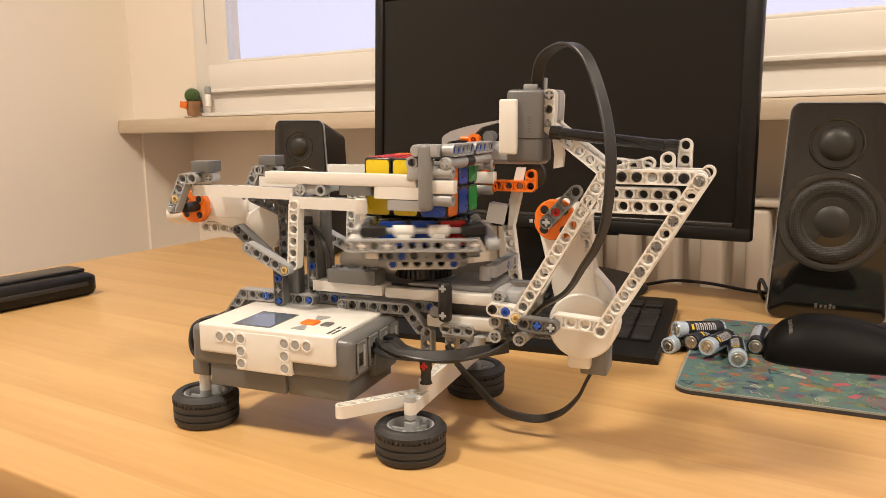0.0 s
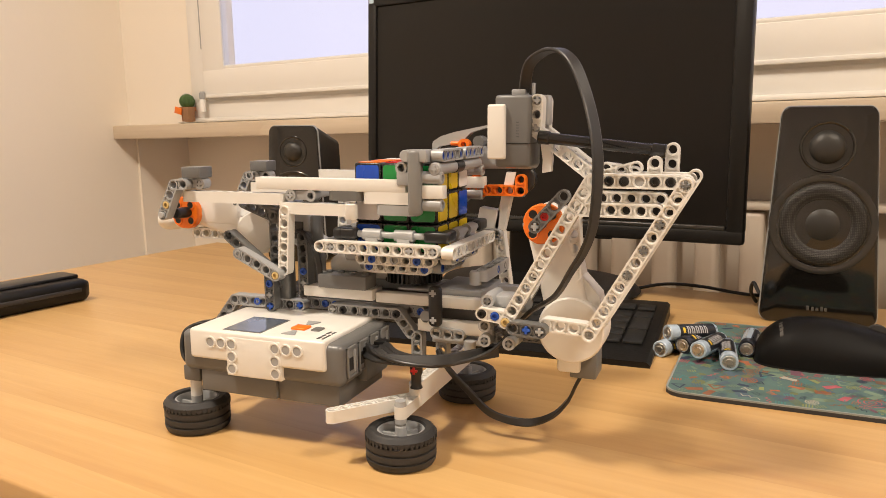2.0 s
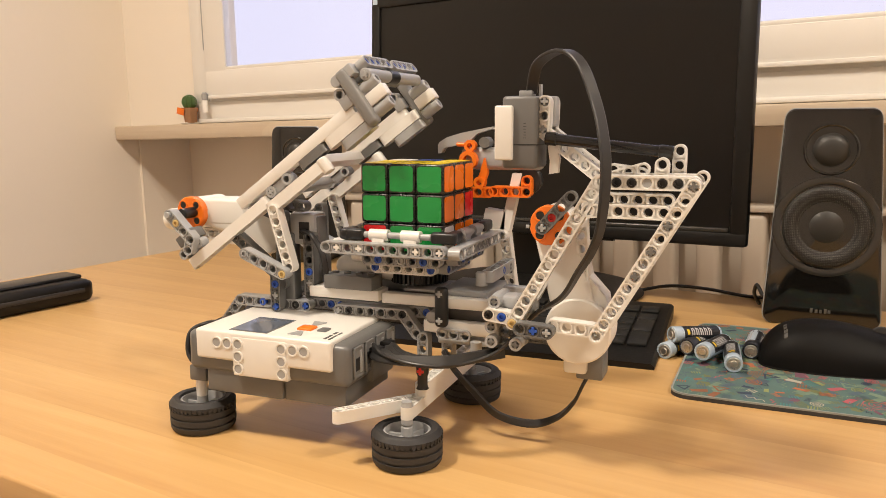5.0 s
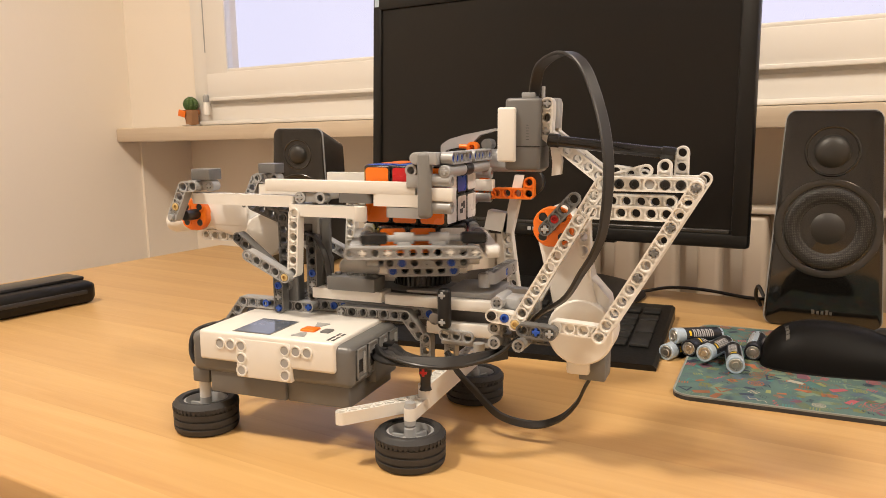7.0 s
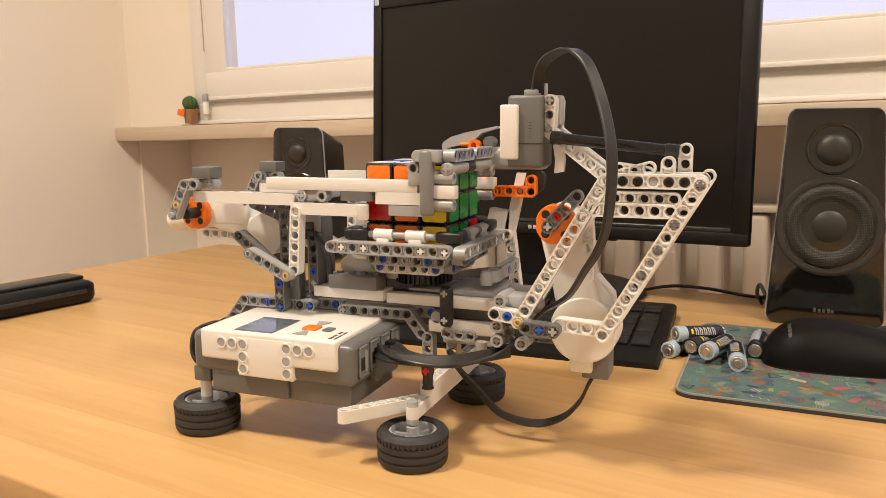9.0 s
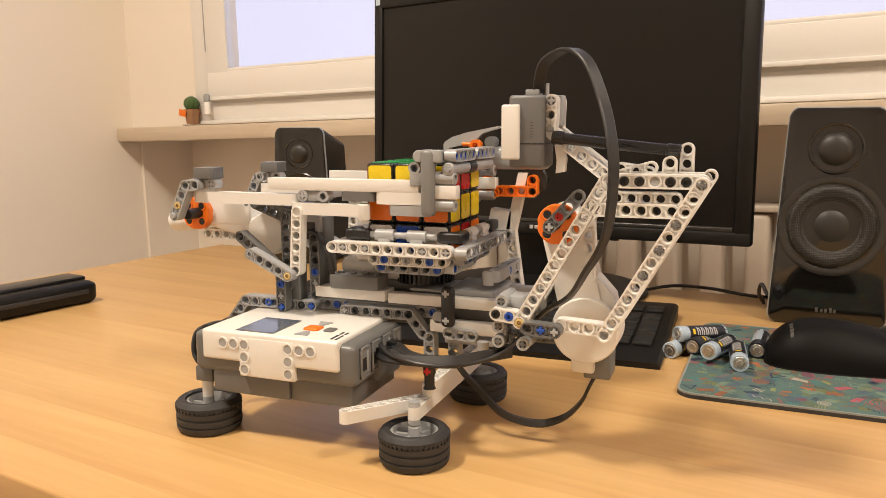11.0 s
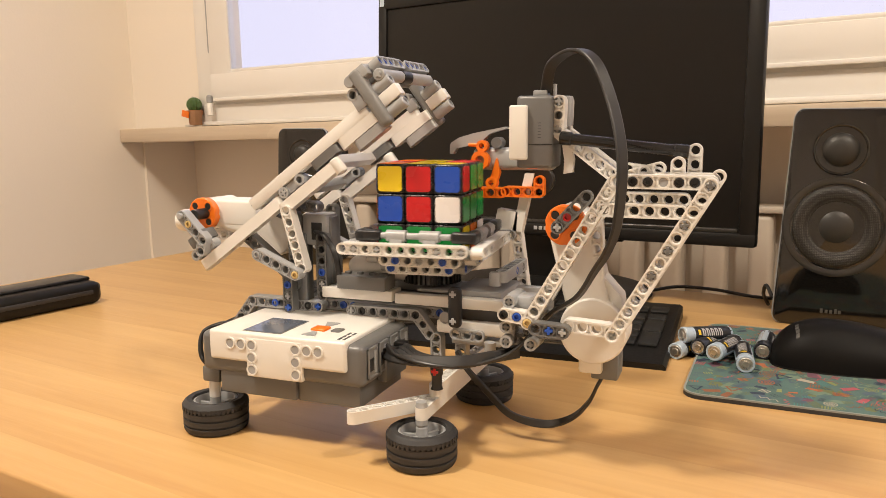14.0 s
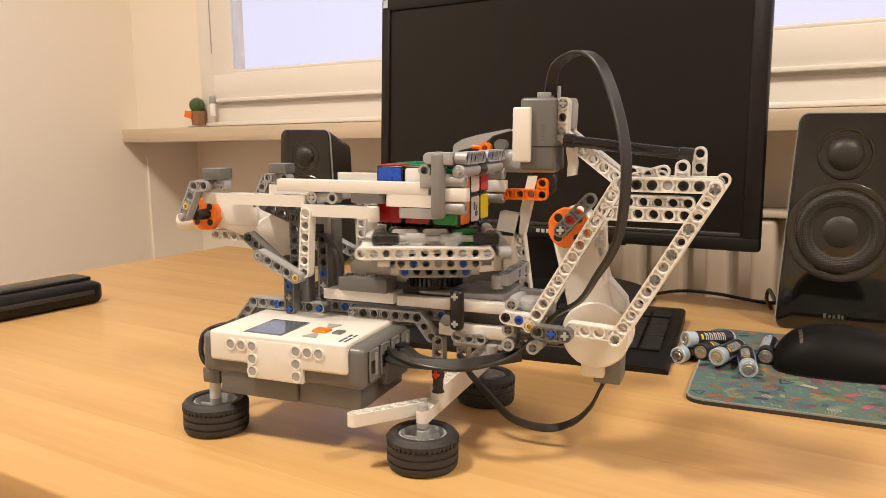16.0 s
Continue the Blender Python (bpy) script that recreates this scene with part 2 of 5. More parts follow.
def add_beam(bm, n, m=None, thick=7.7, half=3.85):
    """A beam with n round holes 8 mm apart along x, bored along y, with recesses between the bores."""
    made = []

    def ring(i, r, y):
        made.extend([bm.verts.new((8 * i + r * math.cos(2 * math.pi * k / STEPS), y, r * math.sin(2 * math.pi * k / STEPS))) for k in range(STEPS)])
        return made[-STEPS:]

    def border(i, y, tall):
        out = []
        for k in range(STEPS):
            c, s = math.cos(2 * math.pi * k / STEPS), math.sin(2 * math.pi * k / STEPS)
            if (i == 0 and c < -1e-6) or (i == n - 1 and c > 1e-6):
                out.append(bm.verts.new((8 * i + half * c, y, half * s)))
            elif k % 6 == 3:
                out.append(bm.verts.new((8 * i + math.copysign(4, c), y, math.copysign(tall, s))))
            elif abs(s) < 0.7:
                out.append(bm.verts.new((8 * i + math.copysign(4, c), y, 4 * s / abs(c))))
            else:
                out.append(bm.verts.new((8 * i + half * c / abs(s), y, math.copysign(half, s))))
        made.extend(out)
        return out

    for i in range(n):
        bores, edges = [], []
        for sgn in (-1, 1):
            y = sgn * thick / 2
            low = y - sgn * 1.1
            edge, lip = border(i, y, half), ring(i, 3.62, y)
            rim, step, bore = ring(i, 3.05, y), ring(i, 3.05, y - sgn * 0.8), ring(i, 2.45, y - sgn * 0.8)
            low_lip, low_edge, cut = ring(i, 3.62, low), border(i, low, 3.0), border(i, y, 3.0)
            for k in range(STEPS):
                j = (k + 1) % STEPS
                mid = 2 * math.pi * (k + 0.5) / STEPS
                c, s = math.cos(mid), abs(math.sin(mid))
                end = (i == 0 and c < 0) or (i == n - 1 and c > 0)
                if s > 0.71 or end:
                    bm.faces.new((edge[k], edge[j], lip[j], lip[k]))
                else:
                    bm.faces.new((low_edge[k], low_edge[j], low_lip[j], low_lip[k]))
                    bm.faces.new((low_lip[k], low_lip[j], lip[j], lip[k]))
                    for q in (k, j):
                        if q % 6 == 3:
                            bm.faces.new((lip[q], cut[q], edge[q]))
                            bm.faces.new((lip[q], cut[q], low_edge[q], low_lip[q]))
                bm.faces.new((lip[k], lip[j], rim[j], rim[k]))
                bm.faces.new((rim[k], rim[j], step[j], step[k]))
                bm.faces.new((step[k], step[j], bore[j], bore[k]))
            bores.append(bore), edges.append(edge)
        for k in range(STEPS):
            j = (k + 1) % STEPS
            bm.faces.new((bores[0][k], bores[0][j], bores[1][j], bores[1][k]))
            c, s = math.cos(2 * math.pi * (k + 0.5) / STEPS), abs(math.sin(2 * math.pi * (k + 0.5) / STEPS))
            if (i == 0 and c < 0) or (i == n - 1 and c > 0) or s > 0.71:
                bm.faces.new((edges[0][k], edges[0][j], edges[1][j], edges[1][k]))
    if m is not None:
        for v in made:
            v.co = m @ v.co
    for v in made:
        if not v.link_faces:
            bm.verts.remove(v)
    return bm


MESHES = {}


def beam(n, mat, parent, x, y, z, ang=0, bore="y", name="beam", label="", thick=7.7):
    """A straight beam from its first hole at (x, y, z). bore y: lies in the x-z plane at that angle; z: bored upright, at that
    heading; x: runs along +y, bored along x."""
    key = (n, mat.name, thick)
    if key not in MESHES:
        MESHES[key] = mesh_of("beam", add_beam(bmesh.new(), n, thick=thick), mat, 28)
    turn = {"y": Matrix.Rotation(-radians(ang), 4, "Y"),
            "z": Matrix.Rotation(radians(ang), 4, "Z") @ Matrix.Rotation(radians(90), 4, "X"),
            "x": Matrix.Rotation(radians(90), 4, "Z") @ Matrix.Rotation(-radians(ang), 4, "Y")}[bore]
    return put(name, MESHES[key], parent, Matrix.Translation(Vector((x, y, z)) * MM) @ turn, label)


def bent_beam(n1, n2, mat, parent, x, y, z, ang, bend, name="bent_beam", label="", thick=7.7):
    """Two straight runs that share a hole; bend: how far the second turns, in degrees."""
    bm = add_beam(bmesh.new(), n1, thick=thick)
    add_beam(bm, n2, Matrix.Translation((8 * (n1 - 1), 0, 0)) @ Matrix.Rotation(-radians(bend), 4, "Y"), thick=thick - 0.12, half=3.8)
    return part(name, bm, mat, parent, label, Matrix.Translation(Vector((x, y, z)) * MM) @ Matrix.Rotation(-radians(ang), 4, "Y"), smooth=None)


def pin(mat, parent, x, y, z, kind="pin", depth=3.0, axis="y"):
    """The end of a pin (slotted) or of an axle (cross) showing in a hole at (x, y, z)."""
    key = (kind, mat.name, depth)
    if key not in MESHES:
        if kind == "axle":
            bm = box(-2.3, 2.3, -0.25, depth, -0.85, 0.85, bevel=0.2, seg=1)
            add_box(bm, -0.85, 0.85, -0.24, depth, -2.3, 2.3, bevel=0.2, seg=1)
        else:
            bm = lathe([(1.4, 1.4), (1.4, -0.15), (2.3, -0.15), (2.6, 0.05), (2.6, depth)], m=Matrix.Rotation(radians(-90), 4, "X"), steps=18)
        MESHES[key] = mesh_of(kind, bm, mat, 40)
    turn = {"y": Matrix.Identity(4), "x": Matrix.Rotation(radians(90), 4, "Z"), "z": Matrix.Rotation(radians(-90), 4, "X")}[axis]
    return put(kind, MESHES[key], parent, Matrix.Translation(Vector((x, y, z)) * MM) @ turn)


# ---- room ----
# the window wall runs along the desk; the old house leans a little against it
CORNER = Vector((-1.13, 0.975, 0))
ROOM = Matrix.Translation(CORNER + Vector((0.011, 0, 0))) @ Matrix.Rotation(radians(-9.5), 4, "Z") @ Matrix.Translation(-CORNER) @ Matrix.Rotation(radians(-1.25), 4, "Y")


def room_box(name, x0, x1, y0, y1, z0, z1, mat, bevel=0.0, parent=None):
    bm = box(x0, x1, y0, y1, z0, z1, bevel=bevel, m=None)
    return tagged(part(name, bm, mat, parent, m=ROOM if parent is None else None), kind="structure" if parent is None else "")


room_box("wall_left", -1250, -1144, -2400, 1200, -800, 1900, WALL)
room_box("wall_right", 2300, 2400, -2400, 1200, -800, 1900, WALL)
room_box("wall_front", -1144, 2300, -2500, -2400, -800, 1900, WALL)
room_box("wall_back_low", -1144, 2300, 1140, 1200, -800, 200, WALL)
room_box("wall_niche", -1143.9, -1137, 990, 1140, -800, 190.5, WALL)
room_box("wall_back_left", -1144, -917, 975, 1100, 190, 1500, WALL)
room_box("wall_back_right", 1900, 2300, 975, 1100, 190, 1500, WALL)
room_box("wall_back_top", -1144, 2300, 975, 1100, 1500, 1900, WALL)
room_box("ceiling", -1144, 2300, -2400, 975, 1760, 1860, WINPAINT)
tagged(room_box("floor", -1144, 2300, -2400, 975, -800, -735, FLOORING), kind="structure")
tagged(part("window_sill", box(-1143.5, 2300, 928, 1160, 191, 222, bevel=4), SILL, None, m=ROOM), "pale wood-look laminate window sill", "sill", kind="structure")


def build_window():
    win = tagged(new("window_1"), "white painted window with pale dusk light behind", "window", kind="structure")
    win.matrix_basis = ROOM
    bm = box(-919, 1900, 965, 1040, 223, 268, bevel=3)
    add_box(bm, -919, -874, 965.3, 1040, 266, 1500, bevel=3)
    add_box(bm, 1850, 1900, 965.3, 1040, 266, 1500, bevel=3)
    add_box(bm, -917, 1897, 956, 967, 223.3, 232, bevel=3)
    add_box(bm, -880, 1880, 969, 1038, 260, 284)
    part("window_frame", bm, WINPAINT, win)
    for x0, x1 in ((-868, 455), (465, 1845)):
        bm = box(x0, x1, 954, 975, 278, 331, bevel=2)
        add_box(bm, x0, x0 + 60, 954.3, 961, 325, 1490, bevel=1.5)
        add_box(bm, x1 - 60, x1, 954.3, 961, 325, 1490, bevel=1.5)
        add_box(bm, x0 + 58, x1 - 58, 955.5, 966, 330, 338, bevel=3)
        add_box(bm, x0 + 6, x1 - 6, 950.5, 956, 273, 280, bevel=1.5)
        sash = part("window_sash", bm, WINPAINT, win)
        pane = part("pane", box(x0 + 56, x1 - 56, 957, 959, 334, 1490), GLASS, sash)
        pane.visible_shadow = False
    hinge = part("hinge", lathe([(5, 0), (6.5, 1), (6.5, 24), (4.5, 27)], m=Matrix.Translation((-869, 949, 244)), steps=16), WINPAINT, win)
    part("hinge_pin", lathe([(4.5, 27), (6.5, 28), (6.5, 40), (4, 43)], m=Matrix.Translation((-869, 949, 244)), steps=16), LGREY, hinge, "grey hinge cap")
    part("seal_strip", box(-875, -866, 958, 966, 375, 1490, bevel=1), LGREY, win, "grey rubber seal")
    return win


build_window()
tagged(part("backdrop", box(-1600, 2600, 1500, 1510, -300, 2200), DUSK, None, m=ROOM), "pale lavender evening sky", "sky", kind="structure")


def build_radiator():
    rad = empty("radiator", "cream enamel panel radiator under the window sill", "radiator", m=ROOM @ at(0, 70, 0))
    part("panel", box(-700, 900, 990, 1008, -560, 60, bevel=6), RADIATOR, rad)
    part("top_rail", box(-700, 900, 946, 1008, 60.5, 72, bevel=4), RADIATOR, rad)
    rib = mesh_of("rib", box(0, 36, 950, 992, -540, 58, bevel=9, seg=3), RADIATOR, 40)
    for i in range(23):
        put("rib", rib, rad, at(-690 + i * 69, 0, 0))
    return rad


build_radiator()

# ---- desk ----
DESK = pose(0, 0, 0, 0, 0, -9.5)


def build_desk():
    desk = empty("desk", "birch veneer desk with rounded lipping", "desk", m=DESK)
    part("desktop", box(-727, 1500, -211, 505, -26, 0, bevel=2.5, seg=3), WOOD, desk)
    for x in (-690, 1440):
        for y in (-170, 440):
            part("leg", box(x - 25, x + 25, y - 25, y + 25, -735, -26, bevel=3), WOOD, desk)


build_desk()


# lighter black: the highlight along the bezel's inner step, put into the colour
BEZEL_EDGE = material("highlight_black_edge", (0.022, 0.021, 0.019), 0.3)


def build_monitor():
    mon = empty("monitor", "black widescreen computer monitor on a desk stand, switched off", "monitor", m=at(-28, 416.5, 0, 0, 0, -12))
    tilt = at(-1, 0, 0, -3, -0.9, 0)
    z0, z1, h = 70, 376, 247
    bm = bmesh.new()
    add_box(bm, -h, h, 0, 14, z0, z0 + 15, bevel=3)
    add_box(bm, -h, h, 0, 14, z1 - 18, z1, bevel=4)
    add_box(bm, -h, -h + 14, 0.4, 14, z0 + 11, z1 - 12, bevel=3)
    add_box(bm, h - 18, h, 0.4, 14, z0 + 11, z1 - 12, bevel=3)
    bezel = part("bezel", bm, SATIN_BLACK, mon, "satin black bezel", m=tilt)
    part("screen", box(-h + 12, h - 15, 4, 9, z0 + 13, z1 - 15), PANEL, mon, "dark matt screen, off", m=tilt)
    part("housing", box(-h + 1.5, h - 7, 13, 55, z0 + 4, z1 - 4, bevel=9, seg=3), SATIN_BLACK, mon, m=tilt)
    bm = bmesh.new()
    for i in range(4):
        add_box(bm, -8 + i * 6.6, -3.4 + i * 6.6, -0.6, 0.4, z0 + 7, z0 + 11.5, bevel=0.6)
    part("logo_bar", bm, PALE_INK, mon, "pale maker's mark", m=tilt)
    part("bezel_lip", box(-h + 14.5, h - 19, 1.6, 6, z0 + 14, z0 + 19.4, bevel=1.6, seg=3), BEZEL_EDGE, mon, "inner lip in lighter black for its highlight", m=tilt)
    for x in (40, 62, 84):
        part("button", box(x, x + 18, 2, 10, z0 - 2, z0 + 1.5, bevel=0.6), SATIN_BLACK, mon, m=tilt)
    part("corner_sticker", box(-h + 4, -h + 11, -0.5, 0.5, z1 - 13, z1 - 3), BATT_GREY, mon, "small pale sticker", m=tilt)
    part("neck", box(-42, 42, 24, 60, 8, 150, bevel=8, seg=3), SATIN_BLACK, mon)
    bm = lathe([(1, 0), (125, 0), (128, 3), (122, 9), (60, 15), (1, 17)], steps=48)
    for v in bm.verts:
        v.co.y = v.co.y * 0.8 + 25
    part("foot", bm, SATIN_BLACK, mon, "rounded black foot")
    return mon


build_monitor()


def speaker(name, label, w, h, d, m, top=1.0, lean=-4.0, mark=True):
    """A two-way box whose front narrows to the given share of its width at the top."""
    sp = empty(name, label, "loudspeaker", "pair of speakers", m=m)
    tilt = at(0, 0, 0, lean, 0, 0)

    def slab(grow, y0, y1, z0, z1, corner):
        bm = box(-w / 2 - grow, w / 2 + grow, y0, y1, z0, z1)
        edges = [e for e in bm.edges if abs(e.verts[0].co.y - e.verts[1].co.y) > abs(y1 - y0) * 0.9]
        bmesh.ops.bevel(bm, geom=edges, offset=corner, segments=6, profile=0.5, affect="EDGES")
        if y1 - y0 > 5:
            rim = [e for e in bm.edges if all(abs(v.co.y - y0) < 0.01 for v in e.verts)]
            bmesh.ops.bevel(bm, geom=rim, offset=1.6, segments=3, profile=0.5, affect="EDGES")
        for v in bm.verts:
            v.co.x *= 1 + (top - 1) * v.co.z / h
        return bm

    body = slab(-0.5, 3, d, 0.5, h - 0.5, 9)
    for v in body.verts:
        deep = (v.co.y - 3) / (d - 3)
        v.co.z *= 1 - 0.11 * deep ** 1.5
        v.co.x *= 1 - 0.16 * deep ** 1.5
    part("cabinet", body, SATIN_BLACK, sp, "satin black cabinet that narrows to the rear", m=tilt)
    part("front_plate", slab(0, -6, 2, 0.5, h, 10), GLOSS_BLACK, sp, "gloss black lacquered front", m=tilt)
    part("edge_trim", slab(1.1, -2.4, 1, -0.4, h + 1.1, 11), LGREY, sp, "silver-grey edge line", m=tilt)
    k = w / 108

    def driver(nm, zc, ring, cone, cap, mat_ring):
        spot = tilt @ Matrix.Translation(Vector((0, -6.2, zc)) * MM) @ ALONG_Y
        ob = part(nm, lathe([(p * k, q) for p, q in ring], steps=64), mat_ring, sp, m=spot)
        part("cone", lathe([(p * k, q) for p, q in cone], steps=64), CONE if nm == "woofer" else BLACK, ob)
        part("dust_cap", lathe([(p * k, q) for p, q in cap], steps=48), DOME, ob, "dark grey fabric dome")

    driver("tweeter", h * 0.815, [(25.5, -0.4), (25.2, 0.5), (24.2, 0.9), (23.0, 0.5), (22.4, -0.5)],
           [(22.6, -0.3), (20.5, -2.2), (18.4, -3.4), (17.2, -3.6)],
           [(17.4, -3.5), (16.8, -0.5), (14.5, 2.6), (10.5, 4.8), (5, 6.1), (0.01, 6.4)], GLOSS_BLACK)
    driver("woofer", h * 0.462, [(49.5, -0.6), (49.2, 0.6), (48.2, 1.1), (43.5, 0.7), (42.4, 0.2), (41.2, -2.0)],
           [(41.6, -2.2), (40.2, 0.6), (37.6, 2.2), (34, 2.4), (29.5, 1.4), (25, -0.2), (21, -2.0), (18.4, -3.0)],
           [(19.2, -3.0), (17.8, -1.4), (14, 0.8), (9, 2.4), (4, 3.2), (0.01, 3.4)], STEEL_DARK)
    if mark:
        bm = bmesh.new()
        for i, x in enumerate((-10, -5.5, -1.5, 2.8, 6.2)):
            add_box(bm, x, x + 2.6, -6.5, -5.9, 13.5, 13.5 + (4.6 if i in (0, 3) else 3.4), bevel=0.2)
        part("emblem", bm, GREY_INK, sp, "small grey maker's mark", m=tilt)
    return sp


STEEL_DARK = material("dark_metal_ring", (0.05, 0.047, 0.043), 0.16, 0.5, bump=0.0)
DOME = material("fabric_dome", (0.022, 0.021, 0.019), 0.42, bump=0.2, fine=1500)
GREY_INK = material("grey_print", (0.07, 0.067, 0.06), 0.45)
speaker("speaker", "gloss black two-way desktop speaker with a woven cone", 108, 216, 130, at(285.6, 360, 0, 0, 0, 0), 0.79)
speaker("speaker", "black desktop speaker standing behind the robot", 93, 198, 92, at(-400, 500, 0, 0, 0, 6), 0.79, 0, False)


def build_keyboard():
    kb = empty("keyboard", "black low-profile keyboard beside the robot", "keyboard", m=at(145, 346, 0, 0, 0, 0.3))
    deep, lift = 193, 9
    bm = add_prism(bmesh.new(), [(-440, 0), (0, 0), (0, 2.5), (-3, 5), (-437, 5), (-440, 2.5)], -deep, 0)
    for v in bm.verts:
        if v.co.z > 2:
            v.co.z += lift * (v.co.y + deep) / deep
    part("case", bm, SATIN_BLACK, kb, "slim black case")
    tilt = math.degrees(math.atan(lift / deep))
    small = mesh_of("key", box(-8.6, 8.6, -8.6, 8.6, 0, 3.2, bevel=1.2, seg=2), KEYCAP, 40)
    tall = mesh_of("key", box(-8.6, 8.6, -28.6, 8.6, 0, 3.2, bevel=1.2, seg=2), KEYCAP, 40)
    for row in range(6):
        for col in range(21):
            if col == 0 and row in (3, 5):
                continue
            x, y = -20 - col * 19.6, -34 - row * 20 - (8 if row else 0)
            put("key", tall if col == 0 and row in (2, 4) else small, kb, at(x, y, 5 + lift * (y + deep) / deep, tilt))
    return kb


build_keyboard()


def build_pad():
    pad = empty("mouse_pad", "teal mouse pad printed with a colourful abstract pattern", "mouse pad", m=at(163, 91, 0, 0, 0, -2.5))
    bm = box(0, 265, 0, 225, 0, 3)
    edges = [e for e in bm.edges if abs(e.verts[0].co.z - e.verts[1].co.z) > 2]
    bmesh.ops.bevel(bm, geom=edges, offset=14, segments=6, profile=0.5, affect="EDGES")
    part("rubber_base", bm, RUBBER, pad, "black rubber base")
    bm = box(0.6, 264.4, 0.6, 224.4, 3.0, 3.9)
    edges = [e for e in bm.edges if abs(e.verts[0].co.z - e.verts[1].co.z) > 0.5]
    bmesh.ops.bevel(bm, geom=edges, offset=13.5, segments=6, profile=0.5, affect="EDGES")
    part("cloth_top", bm, PAD, pad, "teal cloth with printed shapes")
    rim = bmesh.new()
    for inset in (0.0, 1.5):
        edge = box(inset, 265 - inset, inset, 225 - inset, 2.9, 4.25)
        up = [e for e in edge.edges if abs(e.verts[0].co.z - e.verts[1].co.z) > 0.5]
        bmesh.ops.bevel(edge, geom=up, offset=14 - inset, segments=6, profile=0.5, affect="EDGES")
        loop = sorted(((v.co.x, v.co.y) for v in edge.verts if v.co.z > 4), key=lambda p: math.atan2(p[1] - 112.5, p[0] - 132.5))
        edge.free()
        ring = [[rim.verts.new((x, y, z)) for x, y in loop] for z in (2.9, 4.25)]
        for a in range(len(loop)):
            rim.faces.new((ring[0][a], ring[0][(a + 1) % len(loop)], ring[1][(a + 1) % len(loop)], ring[1][a]))
        if inset:
            for a in range(len(loop)):
                b = (a + 1) % len(loop)
                rim.faces.new((outer[a], outer[b], ring[1][b], ring[1][a]))
        outer = ring[1]
    part("stitched_edge", rim, PADRIM, pad, "pale grey stitched edge", smooth=None)
    rng = random.Random(11)
    sheets = {k: bmesh.new() for k in sorted(PADINK)}
    inks = "aaabbccccddefffghhhiiijjkk"
    for i in range(170):
        x, y, r, a0 = rng.uniform(10, 255), rng.uniform(10, 215), rng.uniform(4, 9), rng.uniform(0, 6)
        bm = sheets[rng.choice("iiijjkhhg")]
        bm.faces.new([bm.verts.new((x + r * rng.uniform(0.5, 1.1) * math.cos(a0 + q), y + r * rng.uniform(0.5, 1.1) * math.sin(a0 + q), 3.91 + 0.00025 * i)) for q in (0, 1.3, 2.4, 3.6, 4.9)])
    spots = []
    for i in range(2600):
        x, y = rng.uniform(5, 260), rng.uniform(5, 220)
        big = i < 60
        if any((x - a) ** 2 + (y - b) ** 2 < (190 if big else 48) for a, b in spots):
            continue
        spots.append((x, y))
        ink, kind, turn = rng.choice(inks), rng.choice("tzbrrdcwbb"), rng.uniform(0, 6.28)
        s = rng.uniform(7, 11) if big else rng.uniform(3.4, 7.0)
        bm, z, ca, sa = sheets[ink], 4.02 + 0.006 * (i % 23), math.cos(turn), math.sin(turn)

        def poly(pts):
            bm.faces.new([bm.verts.new((x + a * ca - b * sa, y + a * sa + b * ca, z)) for a, b in pts])

        if kind == "t":
            for a in range(3):
                p, q = [(s * math.cos(2.0944 * j), s * math.sin(2.0944 * j)) for j in (a, a + 1)]
                poly([p, q, (q[0] * 0.6, q[1] * 0.6), (p[0] * 0.6, p[1] * 0.6)])
        elif kind in "zw":
            for j in range(5):
                u, v = (0, 1) if j % 2 else (1, 0)
                poly([(j * s / 2 - s, u * s / 2), ((j + 1) * s / 2 - s, v * s / 2), ((j + 1) * s / 2 - s, v * s / 2 + 1.1), (j * s / 2 - s, u * s / 2 + 1.1)])
        elif kind == "b":
            for j in range(4):
                poly([(j * 2.0 - 4, -s * 0.6), (j * 2.0 - 3, -s * 0.6), (j * 2.0 - 3, s * 0.6), (j * 2.0 - 4, s * 0.6)])
        elif kind == "r":
            poly([(-s, -s * 0.45), (s, -s * 0.35), (s * 0.8, s * 0.45), (-s * 0.9, s * 0.5)])
        elif kind == "d":
            for j in range(12):
                cx, cy = (j % 4) * 2.0 - 3, (j // 4) * 2.0 - 2
                poly([(cx + 0.6 * math.cos(k * 1.047), cy + 0.6 * math.sin(k * 1.047)) for k in range(6)])
        else:
            for r in (s, s * 0.62, s * 0.3):
                for k in range(14):
                    a, b = k * 0.4488, (k + 1) * 0.4488
                    poly([(r * math.cos(a), r * math.sin(a)), (r * math.cos(b), r * math.sin(b)), ((r - 0.9) * math.cos(b), (r - 0.9) * math.sin(b)), ((r - 0.9) * math.cos(a), (r - 0.9) * math.sin(a))])
    for k in sorted(sheets):
        tagged(part("printed_pattern", sheets[k], PADINK[k], pad, smooth=None), kind="stuff")
    return pad


